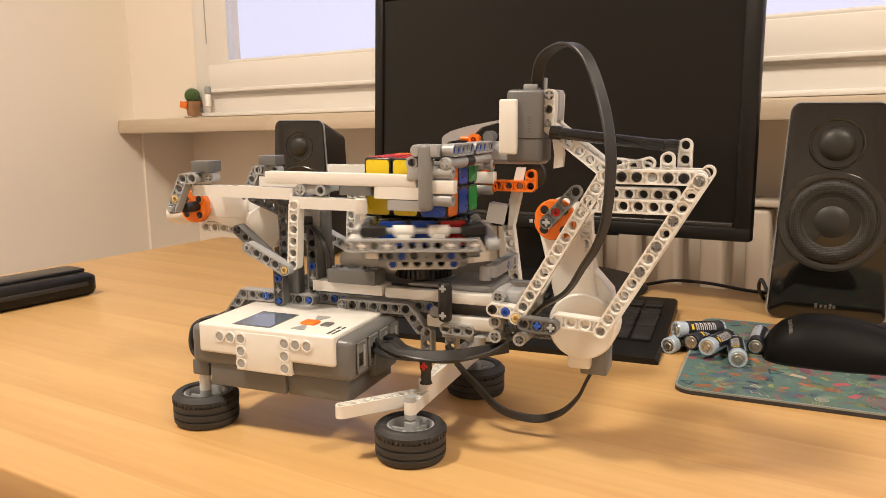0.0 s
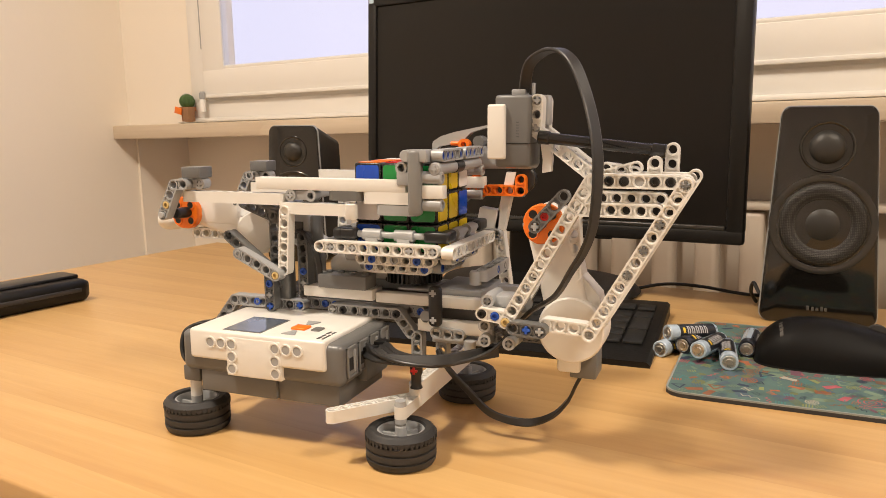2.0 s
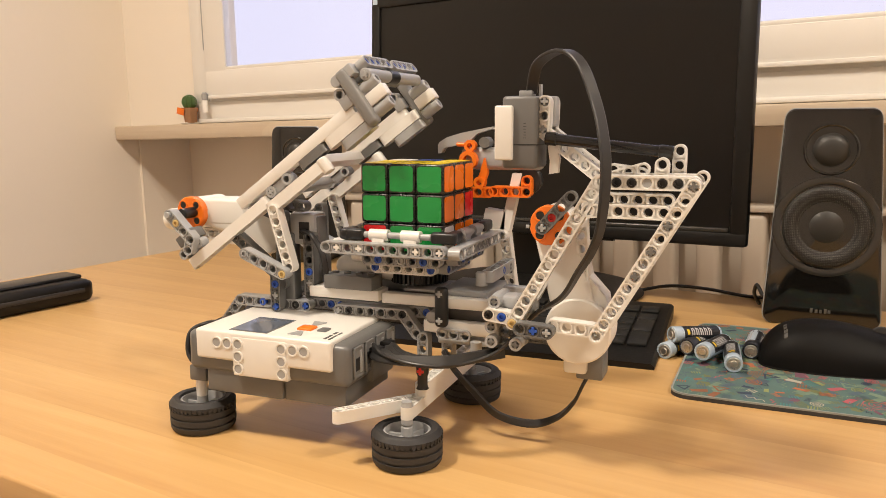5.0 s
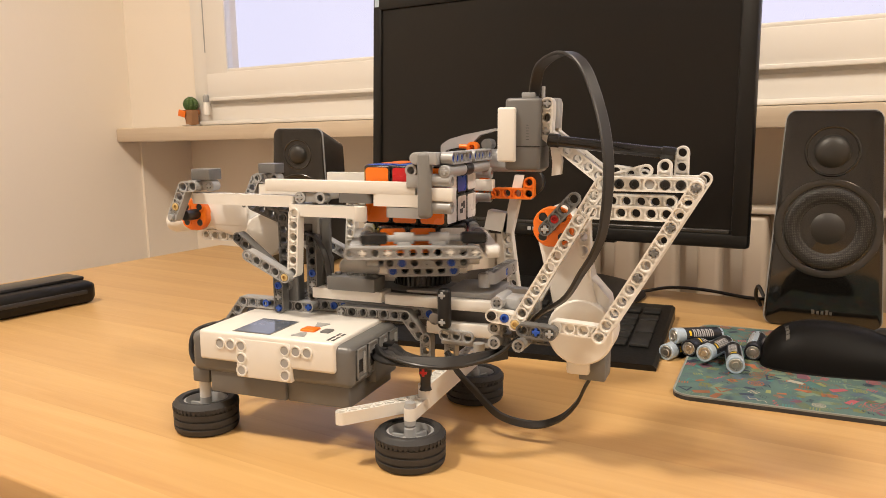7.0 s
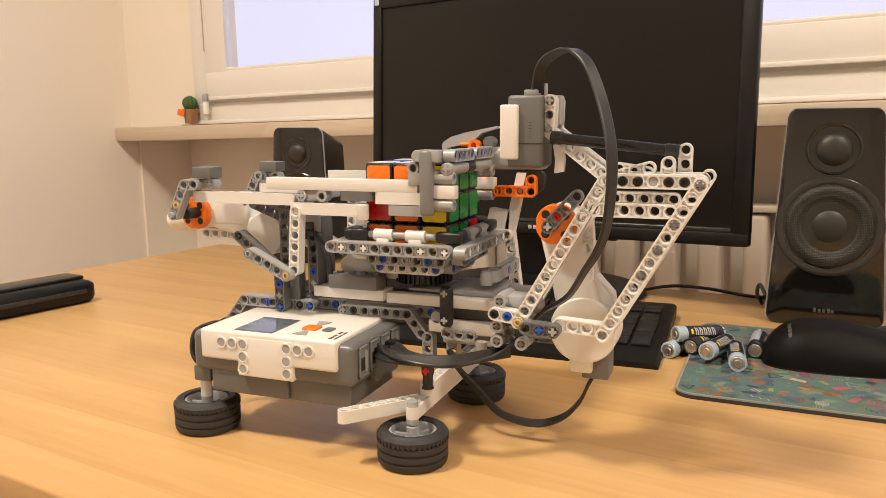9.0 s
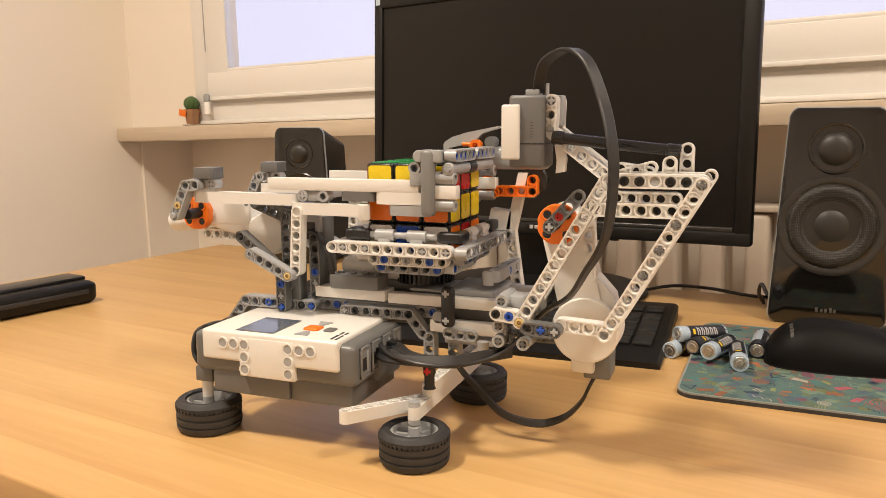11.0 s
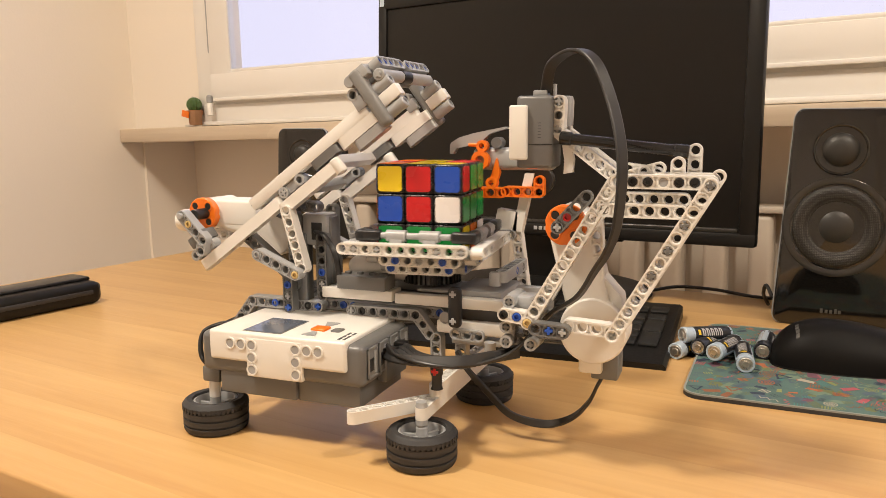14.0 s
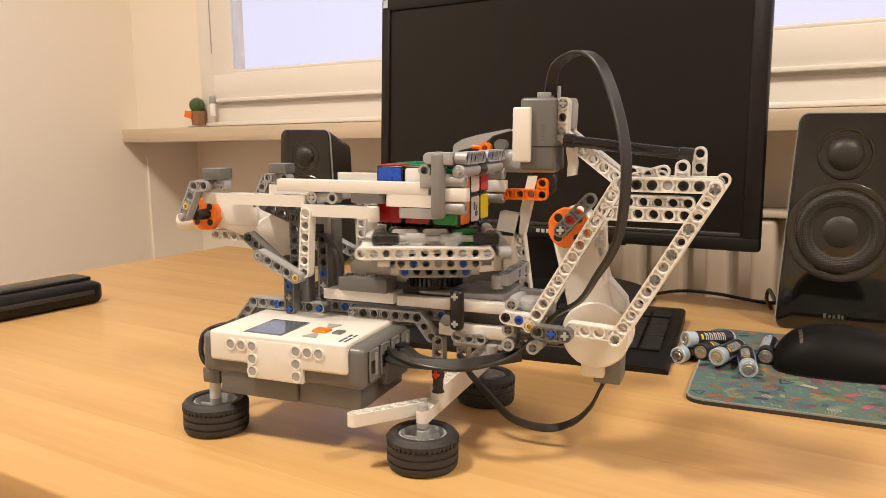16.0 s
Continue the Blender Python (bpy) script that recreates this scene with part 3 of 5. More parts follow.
PAD = material("teal_pad_cloth", (0.085, 0.15, 0.138), 0.9, spots=0.3, scale=30, bump=0.3, fine=1500)
PADRIM = material("pad_stitching", (0.25, 0.27, 0.25), 0.85, spots=0.2, bump=0.4, fine=1800)
PADINK = {k: material("pad_ink_" + n, c, 0.9, spots=0.25, scale=120, bump=0.2, fine=1500) for k, n, c in (
    ("a", "orange", (0.36, 0.12, 0.055)), ("b", "pink", (0.36, 0.09, 0.11)), ("c", "navy", (0.03, 0.045, 0.08)), ("d", "olive", (0.22, 0.25, 0.10)),
    ("e", "cream", (0.38, 0.36, 0.29)), ("f", "teal", (0.06, 0.20, 0.20)), ("g", "plum", (0.15, 0.07, 0.10)), ("h", "sage", (0.15, 0.22, 0.16)),
    ("i", "slate", (0.075, 0.115, 0.15)), ("j", "moss", (0.14, 0.16, 0.07)), ("k", "rust", (0.24, 0.10, 0.05)))}
build_pad()


MOUSE_BLACK = material("matt_black_plastic", (0.0045, 0.0042, 0.004), 0.5, spec=0.13, bump=0.15, fine=2200)


def build_mouse():
    ms = empty("computer_mouse", "black computer mouse lying on the patterned pad", "mouse", m=at(288, 206, 4, 0, 0, 4))
    def shell(x0, x1, wide, high, power, flare):
        bm = bmesh.new()
        nu, nv = 28, 20
        rows = []
        for i in range(nu + 1):
            u = i / nu
            x = x0 + (x1 - x0) * (0.5 - 0.5 * math.cos(math.pi * u))
            rise = max(0.0, 1 - abs(2 * u - 1) ** 2.1)
            env = rise ** power
            hgt = high * rise ** (1.2 - 0.6 * u) * (1.3 - 0.72 * u)
            row = []
            for k in range(nv + 1):
                a = math.pi * k / nv
                waist = 1 - 0.13 * math.exp(-((u - 0.5) / 0.2) ** 2) * math.sin(min(2 * a, math.pi)) ** 2
                row.append(bm.verts.new((x, -wide * env * waist * math.cos(a) * (1 + flare * (1 - math.sin(a))), hgt * math.sin(a) ** 0.72)))
            rows.append(row)
        for a, b in zip(rows, rows[1:]):
            for k in range(nv):
                bm.faces.new((a[k], a[k + 1], b[k + 1], b[k]))
        bmesh.ops.remove_doubles(bm, verts=bm.verts[:], dist=0.05)
        return bm
    part("body", shell(-62, 66, 31, 39, 0.62, 0.03), MOUSE_BLACK, ms, "matt black upper shell")
    part("skirt", shell(-62.6, 66.4, 31.8, 5, 0.6, 0.02), MOUSE_BLACK, ms, "glossier black side skirt")
    part("wheel", lathe([(3, -3), (9, -2.5), (9, 2.5), (3, 3)], m=Matrix.Translation((30, 0, 26)) @ ALONG_Y, steps=20), RUBBER, ms)
    def top(x, y):
        u = math.acos(1 - 2 * (x + 62) / 128) / math.pi
        rise = 1 - abs(2 * u - 1) ** 2.1
        c = min(abs(y) / (31 * rise ** 0.62), 0.99)
        return 39 * rise ** (1.2 - 0.6 * u) * (1.3 - 0.72 * u) * math.sqrt(1 - c * c) ** 0.72

    bm = bmesh.new()
    for i, (y, w) in enumerate(((-19, 3.2), (-15, 2.8), (-11, 2.8), (-7, 2.2))):
        corners = [(-44.4, y), (-44.4, y + w), (-42 + 0.4 * (i % 2), y + w), (-42, y)]
        lo, hi = [[bm.verts.new((a, b, top(a, b) + d)) for a, b in corners] for d in (-0.5, 0.35)]
        bm.faces.new(hi)
        for k in range(4):
            bm.faces.new((lo[k], lo[(k + 1) % 4], hi[(k + 1) % 4], hi[k]))
    part("emblem", bm, GREY_INK, ms, "pale printed mark", smooth=None)
    return ms


build_mouse()


def battery(m, label="pale blue and black AA battery", roll=0, dark_end=False):
    """A cell along local x, near end at x = 0, resting at z = 0; roll turns its label round the axis."""
    cell = empty("battery", label, "battery", "loose AA batteries", m=m)
    lay = Matrix.Translation((0, 0, 7.2)) @ Matrix.Rotation(radians(roll), 4, "X")
    turned = lay @ ALONG_X
    part("wrap", lathe([(5.3, 0.5), (5.6, 0.0), (6.7, 0.0), (7.2, 0.7), (7.2, 47.8), (6.8, 48.5), (4.5, 48.6)], m=turned, steps=32), BATT_GREY, cell, "pale blue wrap")
    part("end_cap", lathe([(0.01, -0.7), (2.5, -0.7), (2.8, -0.3), (3.0, 0.15), (3.4, 0.2), (3.7, -0.1), (5.0, -0.1), (5.5, 0.4)], m=turned, steps=32), METAL, cell, "bare metal end")
    part("nub", lathe([(4.4, 48.5), (2.7, 48.9), (2.7, 50.3), (0.01, 50.5)], m=turned, steps=20), METAL, cell)
    if dark_end:
        part("end_band", lathe([(5.4, 0.3), (5.7, -0.12), (6.8, -0.12), (7.27, 0.7), (7.27, 11)], m=turned, steps=32), BATT_BLACK, cell, "black end band")

    def patch(bm, x0, x1, t0, t1, r):
        rows = [[bm.verts.new(lay @ Vector((x, r * math.sin(t), r * math.cos(t)))) for t in np.linspace(radians(t0), radians(t1), 13)] for x in (x0, x1)]
        for k in range(12):
            bm.faces.new((rows[0][k], rows[0][k + 1], rows[1][k + 1], rows[1][k]))
        return bm

    bm = patch(bmesh.new(), 9, 46.0, -125, -5, 7.25)
    patch(bm, 40, 47.8, -180, 180, 7.26)
    part("label", bm, BATT_BLACK, cell, "black label", smooth=None)
    bm = bmesh.new()
    for k in range(5):
        x = 16.5 + k * 4.4
        patch(bm, x, x + 1.1, -94, -36, 7.31), patch(bm, x + 2.0, x + 3.1, -94, -50, 7.31)
        patch(bm, x + 0.6, x + 2.6, -50, -40, 7.32)
    patch(bm, 12, 38, 30, 36, 7.3), patch(bm, 14, 30, 46, 50, 7.3)
    part("printed_bar", bm, PALE_INK, cell, "pale printed bars", smooth=None)
    part("printed_mark", patch(bmesh.new(), 12, 14.4, -88, -50, 7.31), YELLOW, cell, "yellow mark", smooth=None)
    return cell

# flat ends face the viewer; each: base place and heading
battery(at(150.2, 188.8, 0, 0, 0, 66.6), "pale blue and black AA battery lying on the desk", roll=10)
battery(at(154.6, 198.8, 12.5, 0, 4, 40.0), "AA battery lying on top of another", roll=-10)
battery(at(168.5, 194.1, 3.9, 0, 0, 68.8), "AA battery with its black label up, in the pile", roll=-30, dark_end=True)
battery(at(182.5, 168.2, 8.0, 0, 2, 70.9), "AA battery leaning on the pile", roll=-25)
battery(at(207.4, 156.2, 4, 0, 0, 93.4), "AA battery at the near edge of the pile", roll=-80)
battery(at(220.4, 199.9, 4, 0, 0, 84.2), "AA battery beside the mouse", roll=10, dark_end=True)


def build_case():
    """The dark spectacle case by the wall."""
    case = empty("glasses_case", "black ribbed oblong case lying on the desk", "case", m=at(-494, 197, 0, 0, 0, 78))
    bm = box(-140, 0, 0, 62, 0, 26, bevel=8, seg=3)
    part("body", bm, SATIN_BLACK, case)
    part("lid_ridge", box(-138, -4, 16, 50, 25, 30, bevel=2.4), BLACK, case)
    part("end_cap", box(-10, 1.5, 3, 59, 3, 24, bevel=5, seg=3), BLACK, case)
    part("groove_strip", box(-130, -12, -1, 2, 12, 17, bevel=1), RUBBER, case)
    return case


build_case()


def build_cactus():
    pot = empty("cactus_pot", "small round cactus in a terracotta pot on the sill", "plant", m=ROOM @ at(-915, 948, 222.4))
    part("pot", lathe([(10.5, 0.8), (12, 1.8), (14.5, 24), (17, 25), (17.5, 34), (15.5, 34), (14, 30), (0.1, 29)], steps=28), TERRACOTTA, pot)
    part("sleeve", box(1, 18.5, -17, 3, 1.8, 33, bevel=2), CARD, pot, "brown paper sleeve")
    part("saucer", lathe([(1, -0.2), (18, -0.2), (20.5, 2.4), (19.5, 3), (15, 0.8), (1, 0.8)], m=Matrix.Translation((-2, 0, 0.2)), steps=28), WINPAINT, pot, "small white saucer")
    part("tag", box(-24, -3, -20.6, -18.6, 17, 31, bevel=0.8, m=Matrix.Rotation(radians(14), 4, "Y")), ORANGE, pot, "bright orange plant tag")
    bm = bmesh.new()
    bmesh.ops.create_uvsphere(bm, u_segments=36, v_segments=16, radius=15)
    for v in bm.verts:
        a = math.atan2(v.co.y, v.co.x)
        k = 1 + 0.10 * math.cos(12 * a)
        v.co.x, v.co.y, v.co.z = v.co.x * k, v.co.y * k, v.co.z * 1.05 + 46
    part("body", bm, CACTUS, pot, "ribbed green cactus")
    rng = random.Random(4)
    bm = bmesh.new()
    for i in range(160):
        a, b = rng.uniform(0, 6.283), rng.uniform(-0.4, 1.5)
        d = Vector((math.cos(a) * math.cos(b), math.sin(a) * math.cos(b), math.sin(b)))
        p = Vector((0, 0, 46)) + d * 15
        add_lathe(bm, [(0.25, 0), (0.02, 3.5)], Matrix.Translation(p) @ d.to_track_quat("Z", "Y").to_matrix().to_4x4(), 3)
    tagged(part("spines", bm, PALE_INK, pot, smooth=None), kind="stuff")


build_cactus()


def build_lead():
    lead = empty("speaker_lead", "thin black cable trailing behind the keyboard", "cable")
    part("lead", add_ribbon(bmesh.new(), [(95, 455, 3), (130, 470, 8), (170, 478, 6), (215, 470, 2.2), (250, 468, 2.2)], 4, 3.9, ((0, 1, 0), (0, 1, 0))), CABLE, lead)
    part("lead", add_ribbon(bmesh.new(), [(232, 392, 20), (226, 400, 30), (224, 410, 18), (230, 430, 3)], 4, 3.9, ((1, 0, 0), (1, 0, 0))), CABLE, lead)


build_lead()


# ---- the robot ----
robot = empty("cube_solving_robot", "white and grey building-set robot on four rubber wheels", "robot")


def wheel(x, y):
    prof = [(14.5, 20.5), (15.2, 21.6), (18.6, 22), (20.2, 21), (20.9, 19.4)]
    for z in (16, 11, 6):
        prof += [(21.5, z + 2.9), (21.6, z + 0.8), (20.5, z + 0.5), (20.5, z - 0.5), (21.6, z - 0.8)]
    prof += [(21.2, 2.4), (20.3, 0.8), (18.5, 0), (15.2, 0.4), (14.5, 1.5)]
    tyre = part("wheel", lathe(prof, steps=48, closed=True), RUBBER, robot, "black rubber tyre lying flat", m=at(x, y, 0))
    if "tread" not in MESHES:
        MESHES["tread"] = mesh_of("tread_block", box(20.2, 21.85, -0.85, 0.85, 15.6, 18.9), RUBBER)
    for i in range(44):
        put("tread_block", MESHES["tread"], tyre, Matrix.Rotation(2 * math.pi * i / 44, 4, "Z"))
    bm = lathe([(14.6, 2), (14.6, 20), (13.2, 20.6), (12.6, 19), (12.2, 14), (4, 13.4), (3.6, 15.5), (3.6, 2)], steps=36, closed=True)
    for i in range(6):
        add_box(bm, 3, 13, -1.1, 1.1, 13.4, 17, m=Matrix.Rotation(math.pi * i / 3, 4, "Z"))
    part("rim", bm, LGREY, tyre, "light grey spoked rim")
    part("axle", lathe([(2.3, 3), (2.3, 27)], steps=14), LGREY, tyre)
    part("bush", lathe([(3.7, 15.4), (3.7, 22), (3.2, 22.6)], steps=18), LGREY, tyre)


for wx, wy in ((24.8, -80.7), (-127.9, -77.4), (24.7, 41.1), (-127.9, 43)):
    wheel(wx, wy)

# legs
beam(17, WHITE, robot, 24.8, -80.7, 31, 90, "z", "leg_beam")
beam(14, WHITE, robot, 25.6, -60, 39.2, 90, "z", "leg_beam")
beam(8, WHITE, robot, -10.5, -101.5, 31.4, 50, "z", "leg_beam")
part("peg", lathe([(3.7, 24), (3.7, 35.5), (3.3, 36.4), (3.3, 38)], steps=18), LGREY, robot, m=at(24.8, -80.7, 0))
part("post", lathe([(3.8, 22), (3.8, 40)], steps=18), WHITE, robot, m=at(-127.9, -77.4, 0))
part("post_cap", box(-132.5, -119, -84, -70, 34, 44.5, bevel=1.2), DGREY, robot)
part("connector", lathe([(4.0, 37), (3.2, 39), (3.2, 45), (4.0, 47), (4.0, 56)], steps=20), BLACK, robot, "black pin connector", m=at(27.4, -62, 3.4))
pin(RED, robot, 27.4, -66.1, 52.2, "axle")


# control unit
def control_unit():
    unit = part("control_unit", box(-128, -9.5, -89.5, -21, 44, 70.5, bevel=4.2, seg=4), DGREY, robot, "grey and white programmable control unit")
    part("battery_box", box(-115, -58, -87.5, -24, 30.5, 47, bevel=0.9, seg=3), DGREY, unit)
    part("battery_box", box(-57.8, -14, -85.2, -24, 30.0, 47, bevel=0.9, seg=3), DGREY, unit)
    part("battery_box_side", box(-13.9, -6.5, -62, -30, 40, 58, bevel=2), DGREY, unit)
    bm = box(-119.5, -20, -92, -18.5, 53.5, 73.1, bevel=2.0, seg=4)
    part("top_shell", bm, WHITE, unit, "white upper shell")
    part("shell_flap", box(-91, -50.6, -92.3, -86, 44.6, 70.2, bevel=0.9, seg=3), WHITE, unit)
    for k, r in ((0, 0), (1, 0), (2, 0), (2, -1), (2, -2), (6, 0), (7, 0), (8, 0), (6, -1), (6, -2)):
        x, z = -102.8 + 8 * k, 65.4 + 8 * r
        bm = lathe([(2.6, -1.0), (2.6, 0.0), (2.95, 0.1), (2.95, 0.55), (3.8, 0.55), (3.9, -1.0)], m=ALONG_Y, steps=24, closed=True)
        face = -92.3 if r == 0 else -92.7
        part("socket_ring", bm, WHITE, unit, m=at(x, face, z))
        # grey disc paints the shade inside the white socket; the shell is solid
        part("socket_shade", lathe([(2.7, 0.2), (2.4, 0.05), (1.6, 0.0), (0.01, 0.0)], m=ALONG_Y, steps=20), LGREY, unit, m=at(x, face, z))
    part("display_recess", box(-96, -67.5, -88.2, -53, 72.9, 73.4, bevel=0.2), DGREY, unit, "dark display surround")
    part("display", box(-95, -68.5, -87.3, -54, 73.2, 73.6), SCREEN, unit, "grey liquid-crystal display")
    part("button_enter", box(-55, -44.5, -73.5, -64, 72.6, 74.6, bevel=1.0, seg=3), ORANGE, unit, "orange square button")
    for side in (-1, 1):
        bm = add_prism(bmesh.new(), [(-4.8, -4.6 * side), (4.8, -4.6 * side), (1.2, 4.6 * side), (-1.2, 4.6 * side)], 0, 1.2)
        part("button_arrow", bm, LGREY, unit, m=at(-49.5, -80.5 if side < 0 else -56.5, 72.6, 90))
    part("button_back", box(-41, -34.5, -72.6, -64, 72.6, 74.0, bevel=1.2, seg=3), DGREY, unit, "dark grey oblong button")
    for i, w in enumerate((5.0, 4.0, 5.0)):
        part("print_bar", box(-20 - 8, -20 - 6.4, -87 + i * 6, -87 + i * 6 + w, 73.1, 73.35), INK, unit)
        part("print_bar", box(-20 - 4.6, -20 - 3.2, -87 + i * 6, -87 + i * 6 + w, 73.1, 73.35), INK, unit)
    # sockets on the end
    for i in range(4):
        y = -84 + i * 15.6
        bm = box(-9.8, -8.6, y, y + 12.4, 48.5, 68, bevel=0.4)
        add_box(bm, -9.7, -7.9, y, y + 1.4, 48.5, 68, bevel=0.3)
        add_box(bm, -9.7, -7.9, y + 11, y + 12.4, 48.5, 68, bevel=0.3)
        add_box(bm, -9.7, -7.95, y, y + 12.4, 66.4, 68, bevel=0.3)
        add_box(bm, -9.7, -7.95, y, y + 12.4, 48.5, 50, bevel=0.3)
        port = part("port", bm, MGREY, unit, "grey cable socket")
        part("port_hole", box(-9.0, -8.3, y + 2.0, y + 7.4, 53, 61), BLACK, port)
        part("port_latch", box(-9.2, -8.0, y + 7.8, y + 10.6, 51, 65, bevel=0.3), LGREY, port)
    for y in (-63, -47.4):
        part("plug", box(-9, -1, y, y + 8, 55, 63, bevel=0.8), BLACK, unit)
    return unit


control_unit()

# base frame
bent_beam(7, 3, LGREY, robot, -49.8, -23, 76.2, 0.6, -52, name="bent_beam")
beam(3, LGREY, robot, 12.9, -23, 62, -90)
pin(BLACK, robot, -41.8, -26.9, 76.3), pin(BLACK, robot, -1.8, -26.9, 76.7), pin(LGREY, robot, -49.8, -26.9, 76.2, "axle")
beam(13, LGREY, robot, -84, -14.6, 77.3, 0)
beam(7, LGREY, robot, -36, -14.6, 77.4, 0, thick=7.5)
for x in (-60.5, -52.6, 12.5):
    pin(BLUE, robot, x, -18.6, 77.4)
pin(BLUE, robot, -76, -27.2, 76.6, "axle"), pin(BLACK, robot, -84, -27.2, 76.8)
beam(3, LGREY, robot, -92, -23.2, 76.8)
bent_beam(4, 4, LGREY, robot, -104, -27, 78, 180, 52)
pin(BLUE, robot, -108.5, -31, 78)
part("frame_plate", box(-70, -17, -31, -15, 85.2, 92.6, bevel=0.6, seg=2), WHITE, robot, "white flat beam")
part("frame_plate", box(-16.4, 80, -28, -20, 83.8, 91, bevel=1.0), WHITE, robot)
part("frame_plate", box(14, 80, -28, -20, 67, 75.2, bevel=1.0), WHITE, robot)
part("frame_plate", box(-95, 75, 16, 24, 68, 92, bevel=1.0), LGREY, robot)
part("frame_core", box(-78, 60, -10, 18, 66, 84, bevel=2), DGREY, robot)
part("frame_plate", box(-5, 62, -12, -4, 62, 66, bevel=1), WHITE, robot)
bm = box(-55, -19, -37, -20, 93.2, 102.5, bevel=0.8)
for i in range(4):
    add_lathe(bm, [(2.4, 102.4), (2.4, 104)], Matrix.Translation((-50.5 + 9 * i, -28, 0)), 14)
part("toggle_block", bm, DGREY, robot, "dark grey studded block")
part("motor_cover", box(-4, 20, -19, 12, 91.2, 93.4, bevel=1.0), LGREY, robot)
part("motor_cover", box(22, 56, -19, 26, 88, 94.5, bevel=1.5), LGREY, robot)
part("spacer", lathe([(4, 98), (4, 106), (3.3, 107)], steps=20), LGREY, robot, m=at(50, -14, 0))
beam(7, LGREY, robot, 54, -12, 104, 90, "z")
pin(BLUE, robot, 57.9, 12, 104, axis="x"), pin(DGREY, robot, 57.9, 28, 104, axis="x")
part("turntable_motor", box(-60, -8, -16, 22, 96, 112, bevel=8, seg=4), WHITE, robot, "white motor housing under the platform")
# black coupling
bm = box(24, 33, -35, -28.2, 72, 99, bevel=3.2, seg=4)
part("coupling", bm, BLACK, robot, "black axle coupling")
pin(LGREY, robot, 28, -35.2, 94.6, "axle"), pin(LGREY, robot, 28, -35.2, 76.8, "axle")
part("bush", lathe([(4, 0), (4, 8)], m=ALONG_Y, steps=18), LGREY, robot, m=at(20, -20, 77))
part("bush", lathe([(3.6, 60), (3.6, 67)], steps=18), LGREY, robot, m=at(55, -40, 0))
beam(3, LGREY, robot, 28, -27, 67.4, -2)
part("frame_bar", box(24, 58, -27, -16, 60, 63.6, bevel=0.8), LGREY, robot)
beam(3, LGREY, robot, 30, -22, 46, 90)

# block of connectors beside the scanning arm
for x, z in ((73.7, 99.2), (72, 84), (72, 75), (87, 74.5)):
    part("bush", lathe([(2.4, -4), (2.4, 1.2), (3.9, 1.2), (3.9, -22)], m=ALONG_Y, steps=20), LGREY, robot, m=at(x, -62, z))
part("bush", lathe([(2.4, -4), (2.4, 1.2), (3.9, 1.2), (3.9, -22)], m=ALONG_Y, steps=20), LGREY, robot, m=at(89, -58, 99.5))
for x, y, z in ((73.7, -63.2, 99.2), (72, -63.2, 84), (72, -63.2, 75), (87, -63.2, 74.5), (89, -59.2, 99.5)):
    pin(DGREY, robot, x, y, z, "axle")
part("cross_block", box(71, 75.5, -58, -46, 72, 103, bevel=1.0), LGREY, robot)
part("cross_block", box(74, 96, -57, -40, 92, 101.5, bevel=2), LGREY, robot)
beam(3, LGREY, robot, 72, -50, 75, 0)
beam(4, DGREY, robot, 78, -52, 80.6, 0)
beam(5, DGREY, robot, 84, -44, 76, 0)
beam(3, WHITE, robot, 71.2, -62, 92, -6)
pin(BLACK, robot, 71.2, -66, 92), pin(BLUE, robot, 79.2, -66, 91.2)
part("cross_block", box(62, 76, -34, -18, 70, 92, bevel=2), LGREY, robot)

# scanning arm: a leaning parallelogram of white beams, doubled behind
for dy in (0, 20):
    y = -63.7 + dy
    s = 0 if dy == 0 else 3
    beam(13, WHITE, robot, 133.8, y, 171.7, -119.9, name="scan_beam")
    beam(13, WHITE, robot, 183.6 + s, y - 8.2 + (4 if dy else 0), 170.8 + s, -119.7, name="scan_beam")
    beam(7, WHITE, robot, 135.4, y + (0.2 if dy else 0), 171.6, 0, name="scan_beam")
    beam(6, WHITE, robot, 128.6, y + (0 if dy else 0), 155.8 + (4.6 if dy else 0), 0, name="scan_beam")
for i, mat in ((1, BLACK), (2, BLACK), (4, BLACK), (5, BLACK)):
    pin(mat, robot, 135.4 + 8 * i, -67.6, 171.6)
for k in (3, 5, 7):
    pin(DGREY, robot, 183.6 - 8 * k * 0.4955, -76, 170.8 - 8 * k * 0.8686, "axle")
pin(DGREY, robot, 183.6, -76, 170.8, "axle")
pin(TAN, robot, 86.1, -67.9, 88.5)
beam(3, DGREY, robot, 92.3, -70.5, 87.2, -2.5, name="link_beam")
pin(BLUE, robot, 100.4, -74.6, 86.9, "axle"), pin(LGREY, robot, 108.2, -74.6, 86.5, "axle")
beam(4, WHITE, robot, 110, -63.9, 89.2, -3, name="link_beam")
part("cross_bar", rod((159.4, -66.6, 171.6), (159.4, -36, 171.6), 2.6), LGREY, robot)
# the bent arm that carries the sensor
for y in (-34, -16):
    beam(7, WHITE, robot, 133.2, y, 169.0, 142.5, name="sensor_arm")
    beam(3, WHITE, robot, 95.4, y - 0.6, 199.5, 88, name="sensor_arm")
part("sensor_arm_filler", box(93, 101, -30, -20, 201, 219, bevel=1.2), LGREY, robot)
pin(LGREY, robot, 96.1, -38.5, 215.6, "axle"), pin(LGREY, robot, 95.2, -38.0, 199.6, "axle")
bm = rod((97.2, -38, 194.5), (170, -38, 186.5), 3.3, 20)
add_rod(bm, (97.2, -38, 194.5), (104, -38, 193.8), 4.0, 20)
